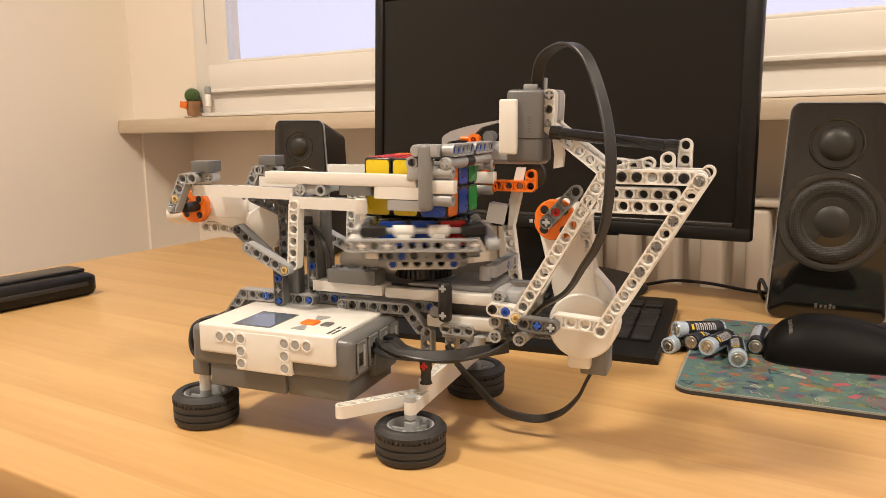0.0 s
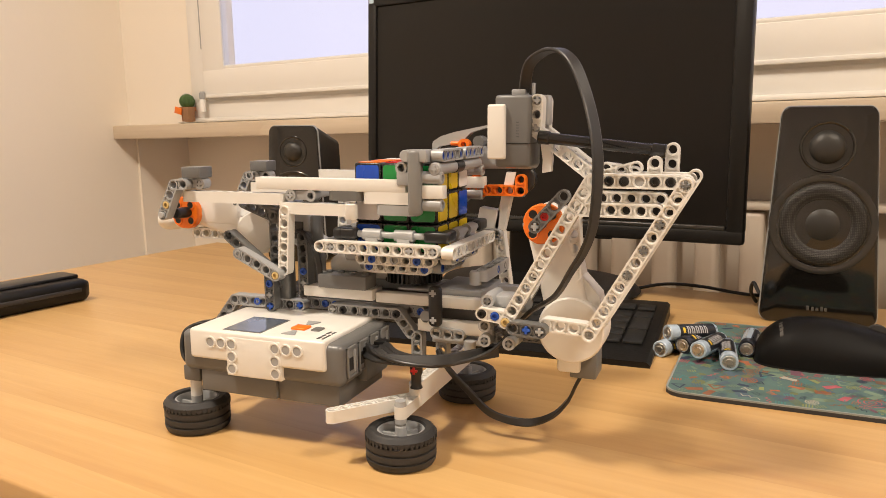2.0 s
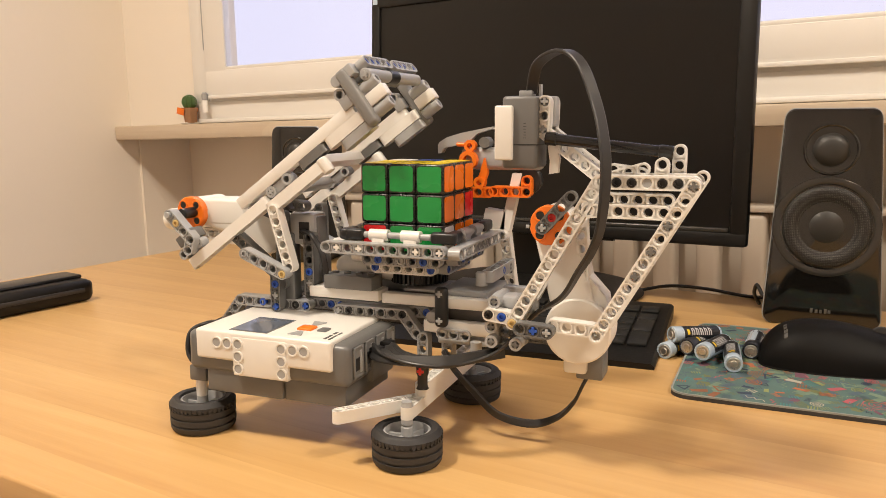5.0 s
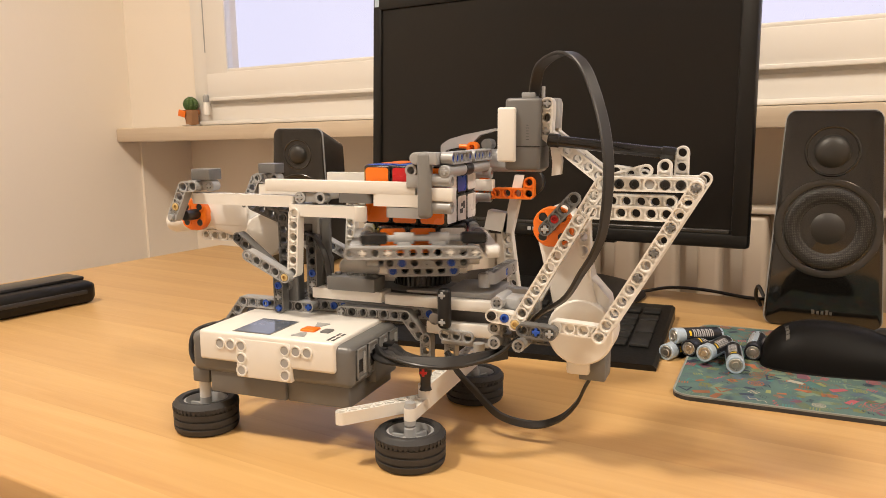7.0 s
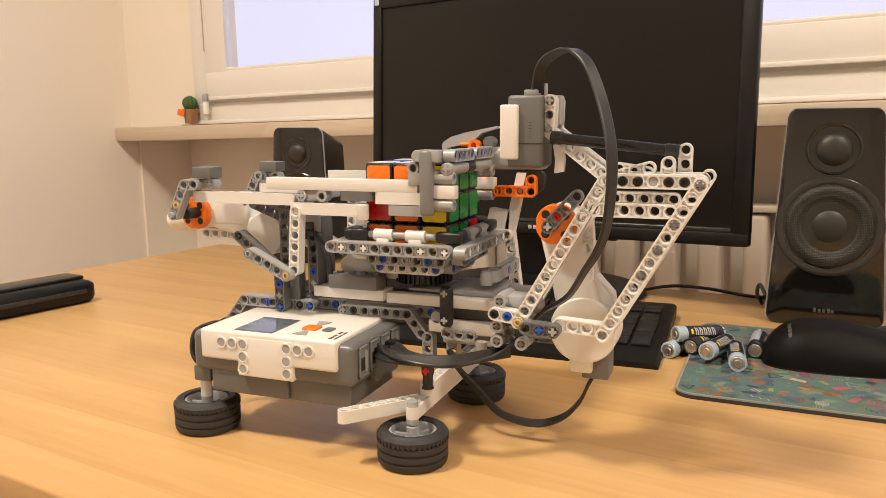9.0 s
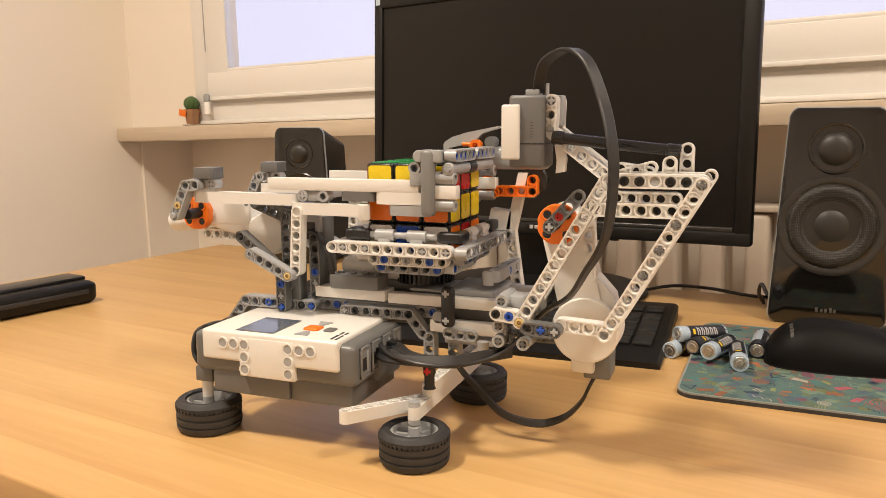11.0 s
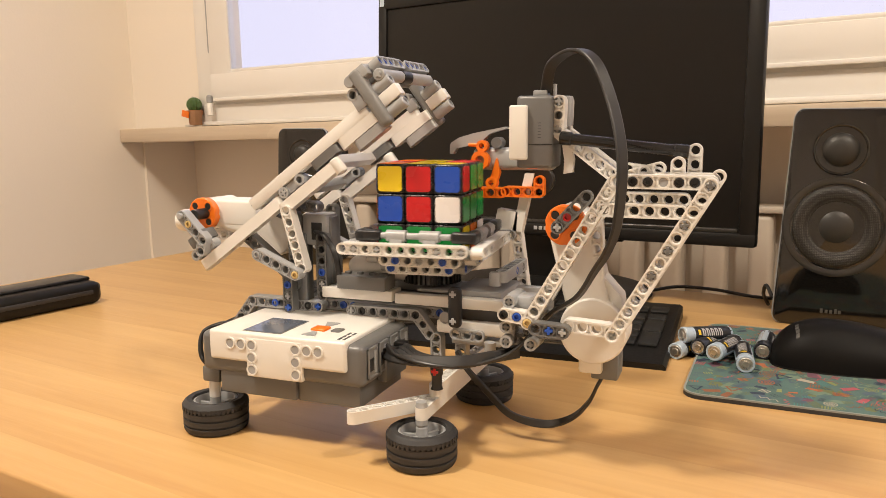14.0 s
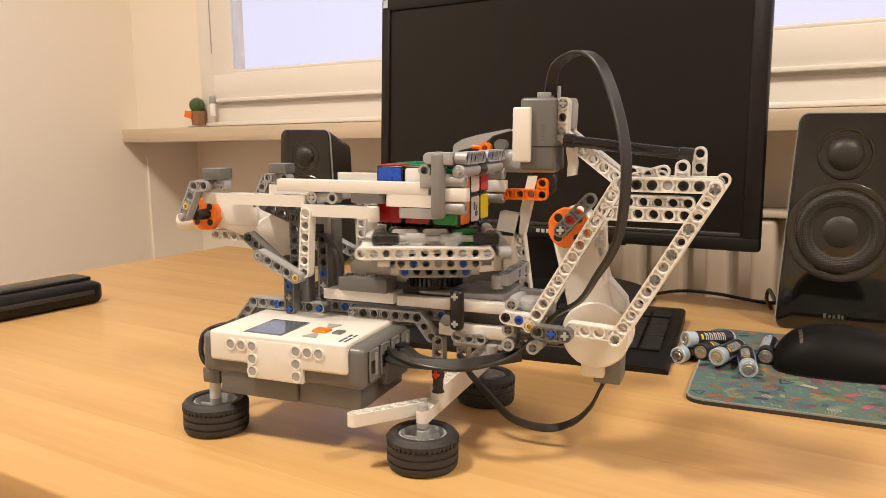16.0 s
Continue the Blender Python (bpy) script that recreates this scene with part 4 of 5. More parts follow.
add_rod(bm, (162, -38, 187.4), (170, -38, 186.5), 4.0, 20)
part("link_tube", bm, AXLE_BLACK, robot, "black axle tube")
beam(2, WHITE, robot, 165.0, -45, 172.5, 90, name="link_beam")
beam(3, WHITE, robot, 173.0, -31, 171.5, 90, name="link_beam")
beam(3, WHITE, robot, 139.5, -46, 173.2, 16, name="link_beam", thick=5)
beam(3, WHITE, robot, 137, -36, 176.5, -8, name="link_beam", thick=5)
part("tooth", add_prism(bmesh.new(), [(97.4, 190), (102.5, 190), (104.4, 182), (103.8, 174), (98.4, 173), (98.8, 181)], -34, -29), WHITE, robot)

# colour sensor
sens = part("colour_sensor", box(71.6, 93.2, -43, -17, 176.5, 219, bevel=2.2, seg=3), DGREY, robot, "grey colour sensor with a white cover plate")
part("cover_plate", box(68.2, 79, -47, -42.6, 181.5, 213.5, bevel=1.2, seg=3), WHITE, sens)
part("nose", add_prism(bmesh.new(), [(65.4, 200.2), (69, 202.5), (69, 198)], -40, -36), WHITE, sens)
part("lamp_ring", lathe([(4.5, -3), (7.5, -3), (7.5, 0), (6, 1), (4.5, 0)], steps=28, closed=True), ORANGE, sens, m=at(78, -34, 178, 165))
part("plug", box(79.5, 88, -35, -26, 218.6, 222.4, bevel=0.8), LGREY, sens, "clear grey plug")
part("plug_latch", box(91, 92.5, -32, -28, 217, 226, bevel=0.4), LGREY, sens)
part("sensor_seam", box(71.4, 93.4, -43.2, -16.8, 190.4, 191), BLACK, sens)
for z in range(6):
    part("vent_slot", box(84.8, 86.6, -43.08, -42.6, 203 - z * 1.7, 203.3 - z * 1.7), BLACK, sens)


def motor(name, label, hub, far, y0, y1, wide, end=20.0):
    """A geared motor: slab body from hub to the round end, orange hub on its near face."""
    hx, hz = hub
    fx, fz = far
    d = Vector((fx - hx, 0, fz - hz))
    a = math.degrees(math.atan2(d.z, d.x))
    bm = bmesh.new()
    body = Matrix.Translation((hx, 0, hz)) @ Matrix.Rotation(-radians(a), 4, "Y")
    add_box(bm, -4, d.length - 6, y0 + 2, y1, -wide / 2, wide / 2, bevel=3.5, seg=3, m=body)
    add_lathe(bm, [(0.01, y0 + 0.6), (end - 1.2, y0 + 0.9), (end - 0.3, y0 + 1.6), (end, y0 + 3), (end, y1 - 2), (end - 2, y1)], Matrix.Translation((fx, 0, fz)) @ Matrix.Rotation(radians(-90), 4, "X"), 48)
    add_lathe(bm, [(10, y0 - 1), (10.8, y0), (11, y1)], Matrix.Translation((hx, 0, hz)) @ Matrix.Rotation(radians(-90), 4, "X"), 40)
    ob = part(name, bm, WHITE, robot, label)
    bm = lathe([(2.4, -5.2), (11.3, -5.2), (12.0, -4.4), (12.0, 0), (10.5, 0.5), (2.4, 0.5)], m=Matrix.Rotation(radians(-90), 4, "X"), steps=64, closed=True)
    for v in bm.verts:
        r = math.hypot(v.co.x, v.co.z)
        if r > 10:
            k = 1 - 0.05 * max(0.0, math.cos(4 * math.atan2(v.co.z, v.co.x))) ** 6
            v.co.x, v.co.z = v.co.x * k, v.co.z * k
    hubo = part("hub", bm, ORANGE, ob, "orange motor hub", m=at(hx, y0, hz))
    for i in range(4):
        an = radians(45 + 90 * i)
        spot = at(8 * math.cos(an), -5.2, 8 * math.sin(an))
        part("hub_ring", lathe([(2.5, -0.3), (2.5, 0.35), (3.1, 0.6), (3.7, 0.35), (3.8, -0.3)], m=ALONG_Y, steps=20, closed=True), ORANGE, hubo, m=spot)
        # flat black disc stands for the shade in a hole; nothing is bored
        part("hub_hole_shade", lathe([(0.01, 0.12), (2.5, 0.12), (2.5, 0)], m=ALONG_Y, steps=16), BLACK, hubo, m=spot)
    return ob


mr = motor("scan_motor", "white geared motor with an orange hub, driving the scanning arm", (104.5, 145), (120.5, 82), -50, -24, 26)
part("connector_shell", box(112, 126, -46, -30, 55, 66, bevel=2), WHITE, mr)
part("connector_socket", box(119, 135, -42, -22, 51, 68, bevel=1.2), DGREY, mr, "dark grey cable socket")
beam(5, WHITE, mr, 120.6, -44, 147, -87, name="mount_beam")
part("shoulder", add_prism(bmesh.new(), [(112, 118), (124, 116), (136, 103), (138, 92), (112, 92)], -44, -28), WHITE, mr)
beam(4, DGREY, robot, 101, -57.6, 144, 48, name="drive_beam", thick=4.2)
pin(LGREY, robot, 101, -59.9, 144, "axle"), pin(RED, robot, 106.4, -58.6, 150)

ml = motor("tilt_motor", "white geared motor with an orange hub, driving the tilting arm", (-170.5, 139), (-115, 125), -22, 8, 17, 15.5)
part("tail_cap", lathe([(8, -14), (8.6, -6), (7, 0), (8.5, 3), (8.5, 11), (7, 15), (3, 17)], m=Matrix.Translation((-196, -2, 131)) @ Matrix.Rotation(radians(-95), 4, "Y"), steps=28), WHITE, ml)
beam(4, WHITE, ml, -168, -14, 123, 0, name="mount_beam")
part("gear_case", box(-181, -128, -20.4, 7, 130, 149, bevel=2.2, seg=3), WHITE, ml)
for x, z in ((-178, 146.5), (-178, 132.5), (-131, 146.5)):
    part("screw", lathe([(0.01, 0.2), (1.5, 0.2), (1.7, -0.2)], m=ALONG_Y, steps=14), DGREY, ml, m=at(x, -20.4, z))

# fixed posts that carry the tilting arm, front and back
for y, sgn in ((-33, -1), (33, 1)):
    beam(6, LGREY if sgn > 0 else DGREY, robot, -126, y, 125.2, -37.5, name="post_beam")
    beam(4, DGREY, robot, -94, y + 0.2, 101, -90, name="post_beam")
    beam(7, DGREY, robot, -92, y + 6 * -sgn, 140, -90, name="post_beam")
pin(BLUE, robot, -94, -37, 93), pin(LGREY, robot, -94, -37, 85, "axle"), pin(BLUE, robot, -94, -37, 77, "axle")
pin(BLACK, robot, -126, -37, 125.2, "axle")
part("post_block", box(-92, -84, -27, -17, 70, 128, bevel=1.2), DGREY, robot)
part("post_block", box(-80, -66, -22, -10, 84, 140, bevel=1.5), DGREY, robot)
beam(6, DGREY, robot, -70.5, -26, 126, -90, name="post_beam")
pin(BLUE, robot, -70.5, -30, 102), pin(LGREY, robot, -70.5, -30, 94, "axle")
part("motor_socket", box(-88, -68, -25, -8, 120, 142, bevel=2), LGREY, robot, "grey motor cable socket")
part("socket_hole", box(-80, -72, -25.6, -24.4, 124, 136), BLACK, robot)
beam(4, DGREY, robot, -98, -28, 149, -4, name="post_beam")
beam(4, DGREY, robot, -117, -26.5, 148.2, -20, name="post_beam")
part("cable_stub", add_ribbon(bmesh.new(), [(-76, -27, 130), (-66, -32, 128), (-58, -34, 118), (-55, -34, 106), (-56, -33, 97)], 4.2, 2.6, ((0, 1, 0), (1, 0, 0))), CABLE, robot)
beam(5, WHITE, robot, -46, 34, 118, -80, name="post_beam")

# rest and catch behind the cube
rest = part("catch_arm", box(14, 74, 44, 60, 170, 186, bevel=4, seg=3), LGREY, robot, "grey rest behind the cube")
part("ring", lathe([(3.4, -2), (6.6, -2), (6.6, 4), (3.4, 4)], m=ALONG_Y, steps=28, closed=True), ORANGE, rest, m=at(21.7, 42.5, 177.2))
bm = add_prism(bmesh.new(), [(-3, 181.5), (-0.5, 181.5), (2, 185.5), (20, 189), (27, 195.8), (39, 199.2), (39, 200.9), (28, 198.8), (15, 196.3), (4, 193.2), (-2, 189.6), (-3, 187.5)], 44, 50)
part("fin", bm, LGREY, rest, "curved light grey fin")
bm = rod((12, 43, 188), (22.6, 43, 187.8), 1.5, 12)
add_lathe(bm, [(2, -3), (4.2, -3), (4.2, 3), (2, 3)], Matrix.Translation((22.6, 43, 187.2)) @ ALONG_Y, 24, closed=True)
part("horn", bm, ORANGE, rest)
part("bush", lathe([(2, 0), (4, 0), (4, 10)], m=ALONG_Y, steps=18), DGREY, rest, m=at(33, 52, 189.5))
bent_beam(4, 2, ORANGE, robot, 40.5, 45, 155.0, 0, 90, name="catch_beam")
bent_beam(2, 2, ORANGE, robot, 20.8, 45, 154, 0, 0, name="catch_beam")
bm = add_prism(bmesh.new(), [(26, 161), (33, 161), (35.5, 168), (33.8, 178.5), (32.8, 178.5), (29.4, 167)], 42, 47)
add_lathe(bm, [(2, -3.4), (4.2, -3.4), (4.2, 3.4), (2, 3.4)], Matrix.Translation((29.4, 44.5, 161)) @ ALONG_Y, 24, closed=True)
part("claw", bm, ORANGE, robot, "orange claw")
part("catch_post", add_prism(bmesh.new(), [(44, 126), (51, 126), (60, 168), (53, 168)], 46, 54), WHITE, robot)
part("catch_foot", add_prism(bmesh.new(), [(30, 128), (47, 126), (48, 140), (33, 142)], 46, 56), WHITE, robot)
part("catch_gear", lathe([(9, -3), (10, -2), (10, 2), (9, 3)], m=ALONG_Y, steps=18), BLACK, robot, m=at(64, 50, 163))
part("catch_post", add_prism(bmesh.new(), [(57, 150), (64, 150), (69, 176), (62, 176)], 50, 57), LGREY, robot)
beam(9, WHITE, robot, 46, 52, 128, -82, name="post_beam")

# cables
tip = (Vector((0.3, 1, 0)), Vector((0, 0, 1)))
sensor_cable = [(86.4, -32, 221), (91.7, -38, 236.9), (106.6, -45, 243.5), (119.4, -52, 236.4), (130.6, -62, 213.9), (138.2, -76, 190), (139.4, -79, 169.2), (136.8, -76, 147), (131.5, -72, 133),
                (124, -66, 121.1), (113.5, -60, 104.6), (97.9, -56, 93.1), (86, -56, 79.4), (75.1, -60, 68.3), (63.5, -68, 63.6), (47.8, -76, 60.8), (26.9, -79, 61), (5.4, -72, 61.9), (-6, -62, 63)]
part("sensor_cable", add_ribbon(bmesh.new(), sensor_cable, 7.0, 2.4, ((0.95, 0.35, 0), (-0.75, 0.75, -0.35))), CABLE, robot, "flat black sensor cable")
part("motor_cable", add_ribbon(bmesh.new(), [(127, -34, 55), (122, -34, 45), (116, -32, 32), (105, -30, 20), (88, -28, 13), (66, -29, 16.5), (51, -31, 30.5), (37, -32, 45), (29, -30, 56)],
                               5.4, 2.2, ((0, 1, 0.2), (0.4, -0.6, 0.7))), CABLE, robot, "flat black motor cable")
part("cable_fold", add_ribbon(bmesh.new(), [(-6, -63, 60), (6.3, -72, 60.4), (30.9, -77, 62.6), (52.2, -76, 64.8), (65.8, -64, 65.7), (77, -52, 66)], 7.4, 2.4, ((0, 0.8, 0.5), (0, 0.2, 1))), CABLE, robot, "folded black cables")
for i in range(3):
    part("port_cable", add_ribbon(bmesh.new(), [(-2, -46 - i * 8, 61), (5, -54 - i * 6, 62.5), (16, -66 - i * 3, 62.5 - i), (34, -75, 62.8 - i)], 4.5, 2.2, ((0, 0.9, 0.4), (0, 0.5, 0.8))), CABLE, robot)
part("motor_cable", add_ribbon(bmesh.new(), [(-122, -34, 62), (-136, -38, 62.4), (-145, -46, 63.2), (-150.6, -56, 60), (-151, -61, 52), (-148.6, -63, 43), (-142, -63, 37.5), (-132, -60, 38)], 4.2, 2.6, ((0, 1, 0), (0, 1, 0))), CABLE, robot)

# ---- turning platform (keyed about the upright through the origin) ----
platform = part("turn_platform", lathe([(5, -14), (16, -14), (16, -6), (8, -6), (8, 6)], m=Matrix.Translation((0, 0, 113)), steps=36), DGREY, robot, "square turning platform of white and grey beams")


def build_platform():
    gear = bmesh.new()
    add_lathe(gear, [(6, 95.5), (17.5, 95.5), (17.5, 106), (6, 106)], None, 40, closed=True)
    for i in range(36):
        add_box(gear, 17, 20, -0.8, 0.8, 95.7, 105.8, m=Matrix.Rotation(2 * math.pi * i / 36, 4, "Z"))
    part("gear", gear, BLACK, platform, "black toothed ring")
    # the outer square: two white sides, two grey
    for i, mat in enumerate((WHITE, WHITE, LGREY, LGREY)):
        side = Matrix.Rotation(radians(90 * i), 4, "Z")
        ob = beam(11, mat, platform, 0, 0, 0)
        ob.matrix_basis = side @ at(-47, -43.8, 123.4)
        for k in (1, 3, 8, 10):
            p = pin(LGREY if i < 2 else WHITE, platform, 0, 0, 0, "axle")
            p.matrix_basis = side @ at(-47 + 8 * k, -47.1, 123.4)
        # holder rods and clips round the cube
        r = part("holder_rod", rod((-38, -37, 131.5), (38, -37, 131.5), 2.2), LGREY, platform)
        r.matrix_basis = side
        for x in (-40, 24):
            c = part("corner_joint", box(x, x + 17, -40.6, -33.4, 127.8, 135.2, bevel=2, seg=3), BLACK, platform)
            c.matrix_basis = side
        for x, mt in ((-19, WHITE if i % 2 else LGREY), (3.5, WHITE)):
            bm = lathe([(3.9, 0), (3.9, 13)], m=Matrix.Translation((x, -37, 131.5)) @ ALONG_X, steps=20)
            add_box(bm, x + 2, x + 11, -40.5, -33.5, 124, 130, bevel=0.8)
            c = part("clip", bm, WHITE if i == 2 else LGREY, platform)
            c.matrix_basis = side
        # lower frame
        low = beam(7, WHITE if i in (0, 1) else LGREY, platform, 0, 0, 0)
        low.matrix_basis = side @ at(-22, -33.5, 115.2)
        low = beam(6, WHITE if i in (0, 2) else LGREY, platform, 0, 0, 0)
        low.matrix_basis = side @ at(-20, -25.5, 108.6)
        for k, mt in ((1, BLUE), (5, BLUE), (3, LGREY)):
            p = pin(mt, platform, 0, 0, 0)
            p.matrix_basis = side @ at(-22 + 8 * k, -37.5, 115.2)
        for k in (0, 5):
            p = pin(BLUE, platform, 0, 0, 0)
            p.matrix_basis = side @ at(-20 + 8 * k, -29.4, 108.6)
    part("deck", box(-38, 38, -38, 38, 117.2, 118.4, bevel=0.5), LGREY, platform)
    part("spindle", lathe([(9, 96), (9, 118)], steps=28), WHITE, platform)


build_platform()

# ---- tilting arm (keyed; drawn here as it lies on the cube) ----
ARM0 = (-70.9, 154.1)                 # reference point of the arm at rest, x and z
CRANK_AXLE = (-172.7, 139.6)
CRANK_PIN0 = (-151.6, 160.2)
REST_Z = 155.9                        # height of that point while the arm lies on the cube
LEVER_TOP0 = (-77.0, 148.0)
LINK_FOOT = (-108.9, 115.7)


def arm_piece(name, bm, mat, label="", smooth=35):
    """Geometry given where it lies at rest, stored about the arm's reference point."""
    bmesh.ops.translate(bm, verts=bm.verts[:], vec=(-ARM0[0], 0, -ARM0[1]))
    return part(name, bm, mat, arm, label, smooth=smooth)


bm = box(-97.8, 13, -42, -34, 157.7, 165.7, bevel=0.4)
bmesh.ops.translate(bm, verts=bm.verts[:], vec=(-ARM0[0], 0, -ARM0[1]))
arm = part("tilting_arm", bm, WHITE, robot, "white and grey fork that holds and tips the cube", m=at(ARM0[0], 0, ARM0[1]))


def flat_beam(x0, x1, y, z, mat, wide=7.8, high=7.8, rounded=True):
    """A beam seen from its plain side: bores upright, round ends."""
    bm = bmesh.new()
    r = wide / 2
    pts = []
    for k in range(9):
        a = math.pi / 2 + math.pi * k / 8
        pts.append((x0 + r + r * math.cos(a), y + r * math.sin(a)))
    for k in range(9):
        a = -math.pi / 2 + math.pi * k / 8
        pts.append((x1 - r + r * math.cos(a), y + r * math.sin(a)))
    lo = [bm.verts.new((a, b, z - high / 2)) for a, b in pts]
    hi = [bm.verts.new((a, b, z + high / 2)) for a, b in pts]
    bm.faces.new(lo), bm.faces.new(hi)
    for i in range(len(pts)):
        j = (i + 1) % len(pts)
        bm.faces.new((lo[i], lo[j], hi[j], hi[i]))
    n = int((x1 - x0) // 8)
    for i in range(n):
        x = x0 + 4 + 8 * i
        for zz, d in ((z + high / 2 + 0.02, 1), (z - high / 2 - 0.02, -1)):
            add_lathe(bm, [(2.5, zz), (3.0, zz + 0.12 * d), (3.4, zz)], Matrix.Translation((x, y, 0)), 14)
    return arm_piece("arm_beam", bm, mat)


def connector(x, y, z):
    """A grey double connector: cross bush, web and round bush."""
    bm = bmesh.new()
    for dx in (0, 15.4):
        add_lathe(bm, [(2.3, -2), (2.3, 4.1), (3.9, 4.1), (3.9, -4.1)], Matrix.Translation((x + dx, y, z)) @ ALONG_Y, 20)
    add_box(bm, x + 2.5, x + 12.9, y - 2.6, y + 2.6, z - 3.2, z + 3.2, bevel=0.8)
    c = arm_piece("arm_connector", bm, LGREY)
    return c


for y, sgn in ((-38, -1), (44, 1)):
    if sgn > 0:
        flat_beam(-97.8, 13, y, 161.7, WHITE)
    flat_beam(-160.8, -76, y, 151, WHITE)
    connector(-70.9, y, 154)
    flat_beam(-43, -18.4, y, 154.9, DGREY, high=6.8)
    flat_beam(-17.8, 19, y, 154.0, WHITE)
    flat_beam(-80.4, -23.2, y - 1.5 * sgn * -1, 145.4, WHITE)
    arm_piece("peg", lathe([(3.9, 139.5), (4.2, 140.2), (4.2, 149.2), (3.7, 149.8)], m=Matrix.Translation((-26.5, y - 2, 0)), steps=20), WHITE)
    flat_beam(-8.6, 19, y, 146.3, LGREY, high=6.6)
    connector(-159.4, y, 160.1)
    arm_piece("arm_block", box(-156.5, -141, y - 7, y + 7, 164, 171.8, bevel=0.6), DGREY, "dark grey block at the arm's tail")
    # end plate and bosses
    bm = box(15.6, 24.2, y - 4.5 + 4 * sgn, y + 4.5 + 4 * sgn, 143.5, 185.2, bevel=2.8, seg=3)
    arm_piece("end_plate", bm, MGREY, "grey upright plate")
    for z, m2 in ((167.3, LGREY), (150.3, LGREY)):
        bm = lathe([(3.6, 0), (4.1, 0.6), (4.1, 14.0), (3.5, 14.6), (2.2, 14.6), (2.2, 13)], m=Matrix.Translation((22, y, z)) @ ALONG_X, steps=20)
        arm_piece("boss", bm, m2)
    arm_piece("boss_block", box(22, 38, y - 3.9, y + 3.9, 154.4, 162.8, bevel=0.7), WHITE)
    bm = lathe([(2.5, -3), (2.5, 3.6), (4.0, 3.6), (4.0, -4)], m=Matrix.Translation((10.6, y - 1.5, 173.5)) @ ALONG_Y, steps=20)
    add_box(bm, 7.2, 15.5, y - 5, y + 2, 162.5, 171, bevel=0.8)
    arm_piece("arm_connector", bm, LGREY)
for x, z in ((-70.9, 154), (-144, 160.1)):
    pin(LGREY, arm, x - ARM0[0], -42.2, z - ARM0[1], "axle")
# bridge across the cube: pinned beams above, rod below
for y0, n in ((-36, 5), (7, 5)):
    bm = add_beam(bmesh.new(), n, Matrix.Translation((33.2, y0, 181)) @ Matrix.Rotation(radians(90), 4, "Z"))
    br = arm_piece("bridge_beam", bm, LGREY, smooth=None)
    for k in range(n):
        if k != 3:
            p = pin(BLUE, br, 33.2 - ARM0[0] + 2.9, y0 + 8 * k, 181 - ARM0[1], axis="x")
bm = rod((14.2, -45, 181), (14.2, -34, 181), 3.8, 24)
add_box(bm, 14.2, 28.5, -44.8, -34.2, 177.2, 184.8, bevel=0.6)
arm_piece("bridge_end", bm, LGREY)
bm = rod((32.6, -42, 173.0), (32.6, -8, 173.0), 4.1, 20)
add_rod(bm, (32.6, 2, 173.0), (32.6, 40, 173.0), 4.1, 20)
arm_piece("bridge_rod", bm, LGREY)
arm_piece("bridge_joint", rod((32.6, -10, 173.0), (32.6, 4, 173.0), 4.5, 20), BLACK)
pin(LGREY, arm, 32.6 - ARM0[0], -42.5, 173.0 - ARM0[1], "axle")
bm = box(20, 26, -30, 30, 175, 180, bevel=1)
arm_piece("bridge_bar", bm, DGREY)
arm_piece("lower_bridge", box(-72, -64, -34, 34, 150, 157, bevel=1), LGREY)
arm_piece("lower_bridge", box(-40, -32, -34, 34, 150, 157, bevel=1), WHITE)


# crank, lever and link on each side, keyed with the arm
def crank_mesh():
    bm = add_beam(bmesh.new(), 4, Matrix.Rotation(-radians(17), 4, "Y"))
    add_beam(bm, 2, Matrix.Rotation(-radians(17), 4, "Y") @ Matrix.Translation((24, 0, 0)) @ Matrix.Rotation(radians(61), 4, "Y"), thick=7.55, half=3.8)
    return bm


cranks, levers, links = [], [], []
for y in (-44, 44):
    c = part("crank", crank_mesh(), LGREY, robot, "light grey bent crank", m=at(CRANK_AXLE[0], y, CRANK_AXLE[1]), smooth=None)
    pin(LGREY, c, 0, -4.1, 0, "axle"), pin(TAN, c, 8 * math.cos(radians(17)), -4.1, 8 * math.sin(radians(17)))
    cranks.append((c, y))
    bm = add_beam(bmesh.new(), 6, Matrix.Translation((3.2, 0, -3.0)))
    lv = part("lever", bm, WHITE, robot, "white lever", m=at(-88, y * 0.94, 97.5), smooth=None)
    levers.append((lv, y * 0.94))
    ln = part("link", add_beam(bmesh.new(), 5), LGREY, robot, "light grey link", m=at(LINK_FOOT[0], y * 1.06, LINK_FOOT[1]), smooth=None)
    pin(TAN, ln, 32, -4.0, 0), pin(LGREY, ln, 0, -4.0, 0)
    links.append((ln, y * 1.06))
part("crank_shaft", rod((CRANK_AXLE[0], -50, CRANK_AXLE[1]), (CRANK_AXLE[0], 50, CRANK_AXLE[1]), 2.3), LGREY, robot)
part("crank_bush", rod((CRANK_AXLE[0] + 5, -40, CRANK_AXLE[1]), (CRANK_AXLE[0] + 5, -23, CRANK_AXLE[1]), 4), BLACK, robot)

# ---- puzzle cube: 26 pieces, each about the cube's centre ----
COLOURS = "YBOGYGYRYOGGRYGOWBBWOBRYYRORGOWWOBRYOBOWGWRBBYWBRGWGRW"
CENTRE_Z = 148.2
puzzle = empty("puzzle_cube", "scrambled black puzzle cube with six sticker colours", "puzzle cube", m=at(0, 0, CENTRE_Z, 0, 0, 180))
puzzle.rotation_mode = "QUATERNION"
cubies = {}


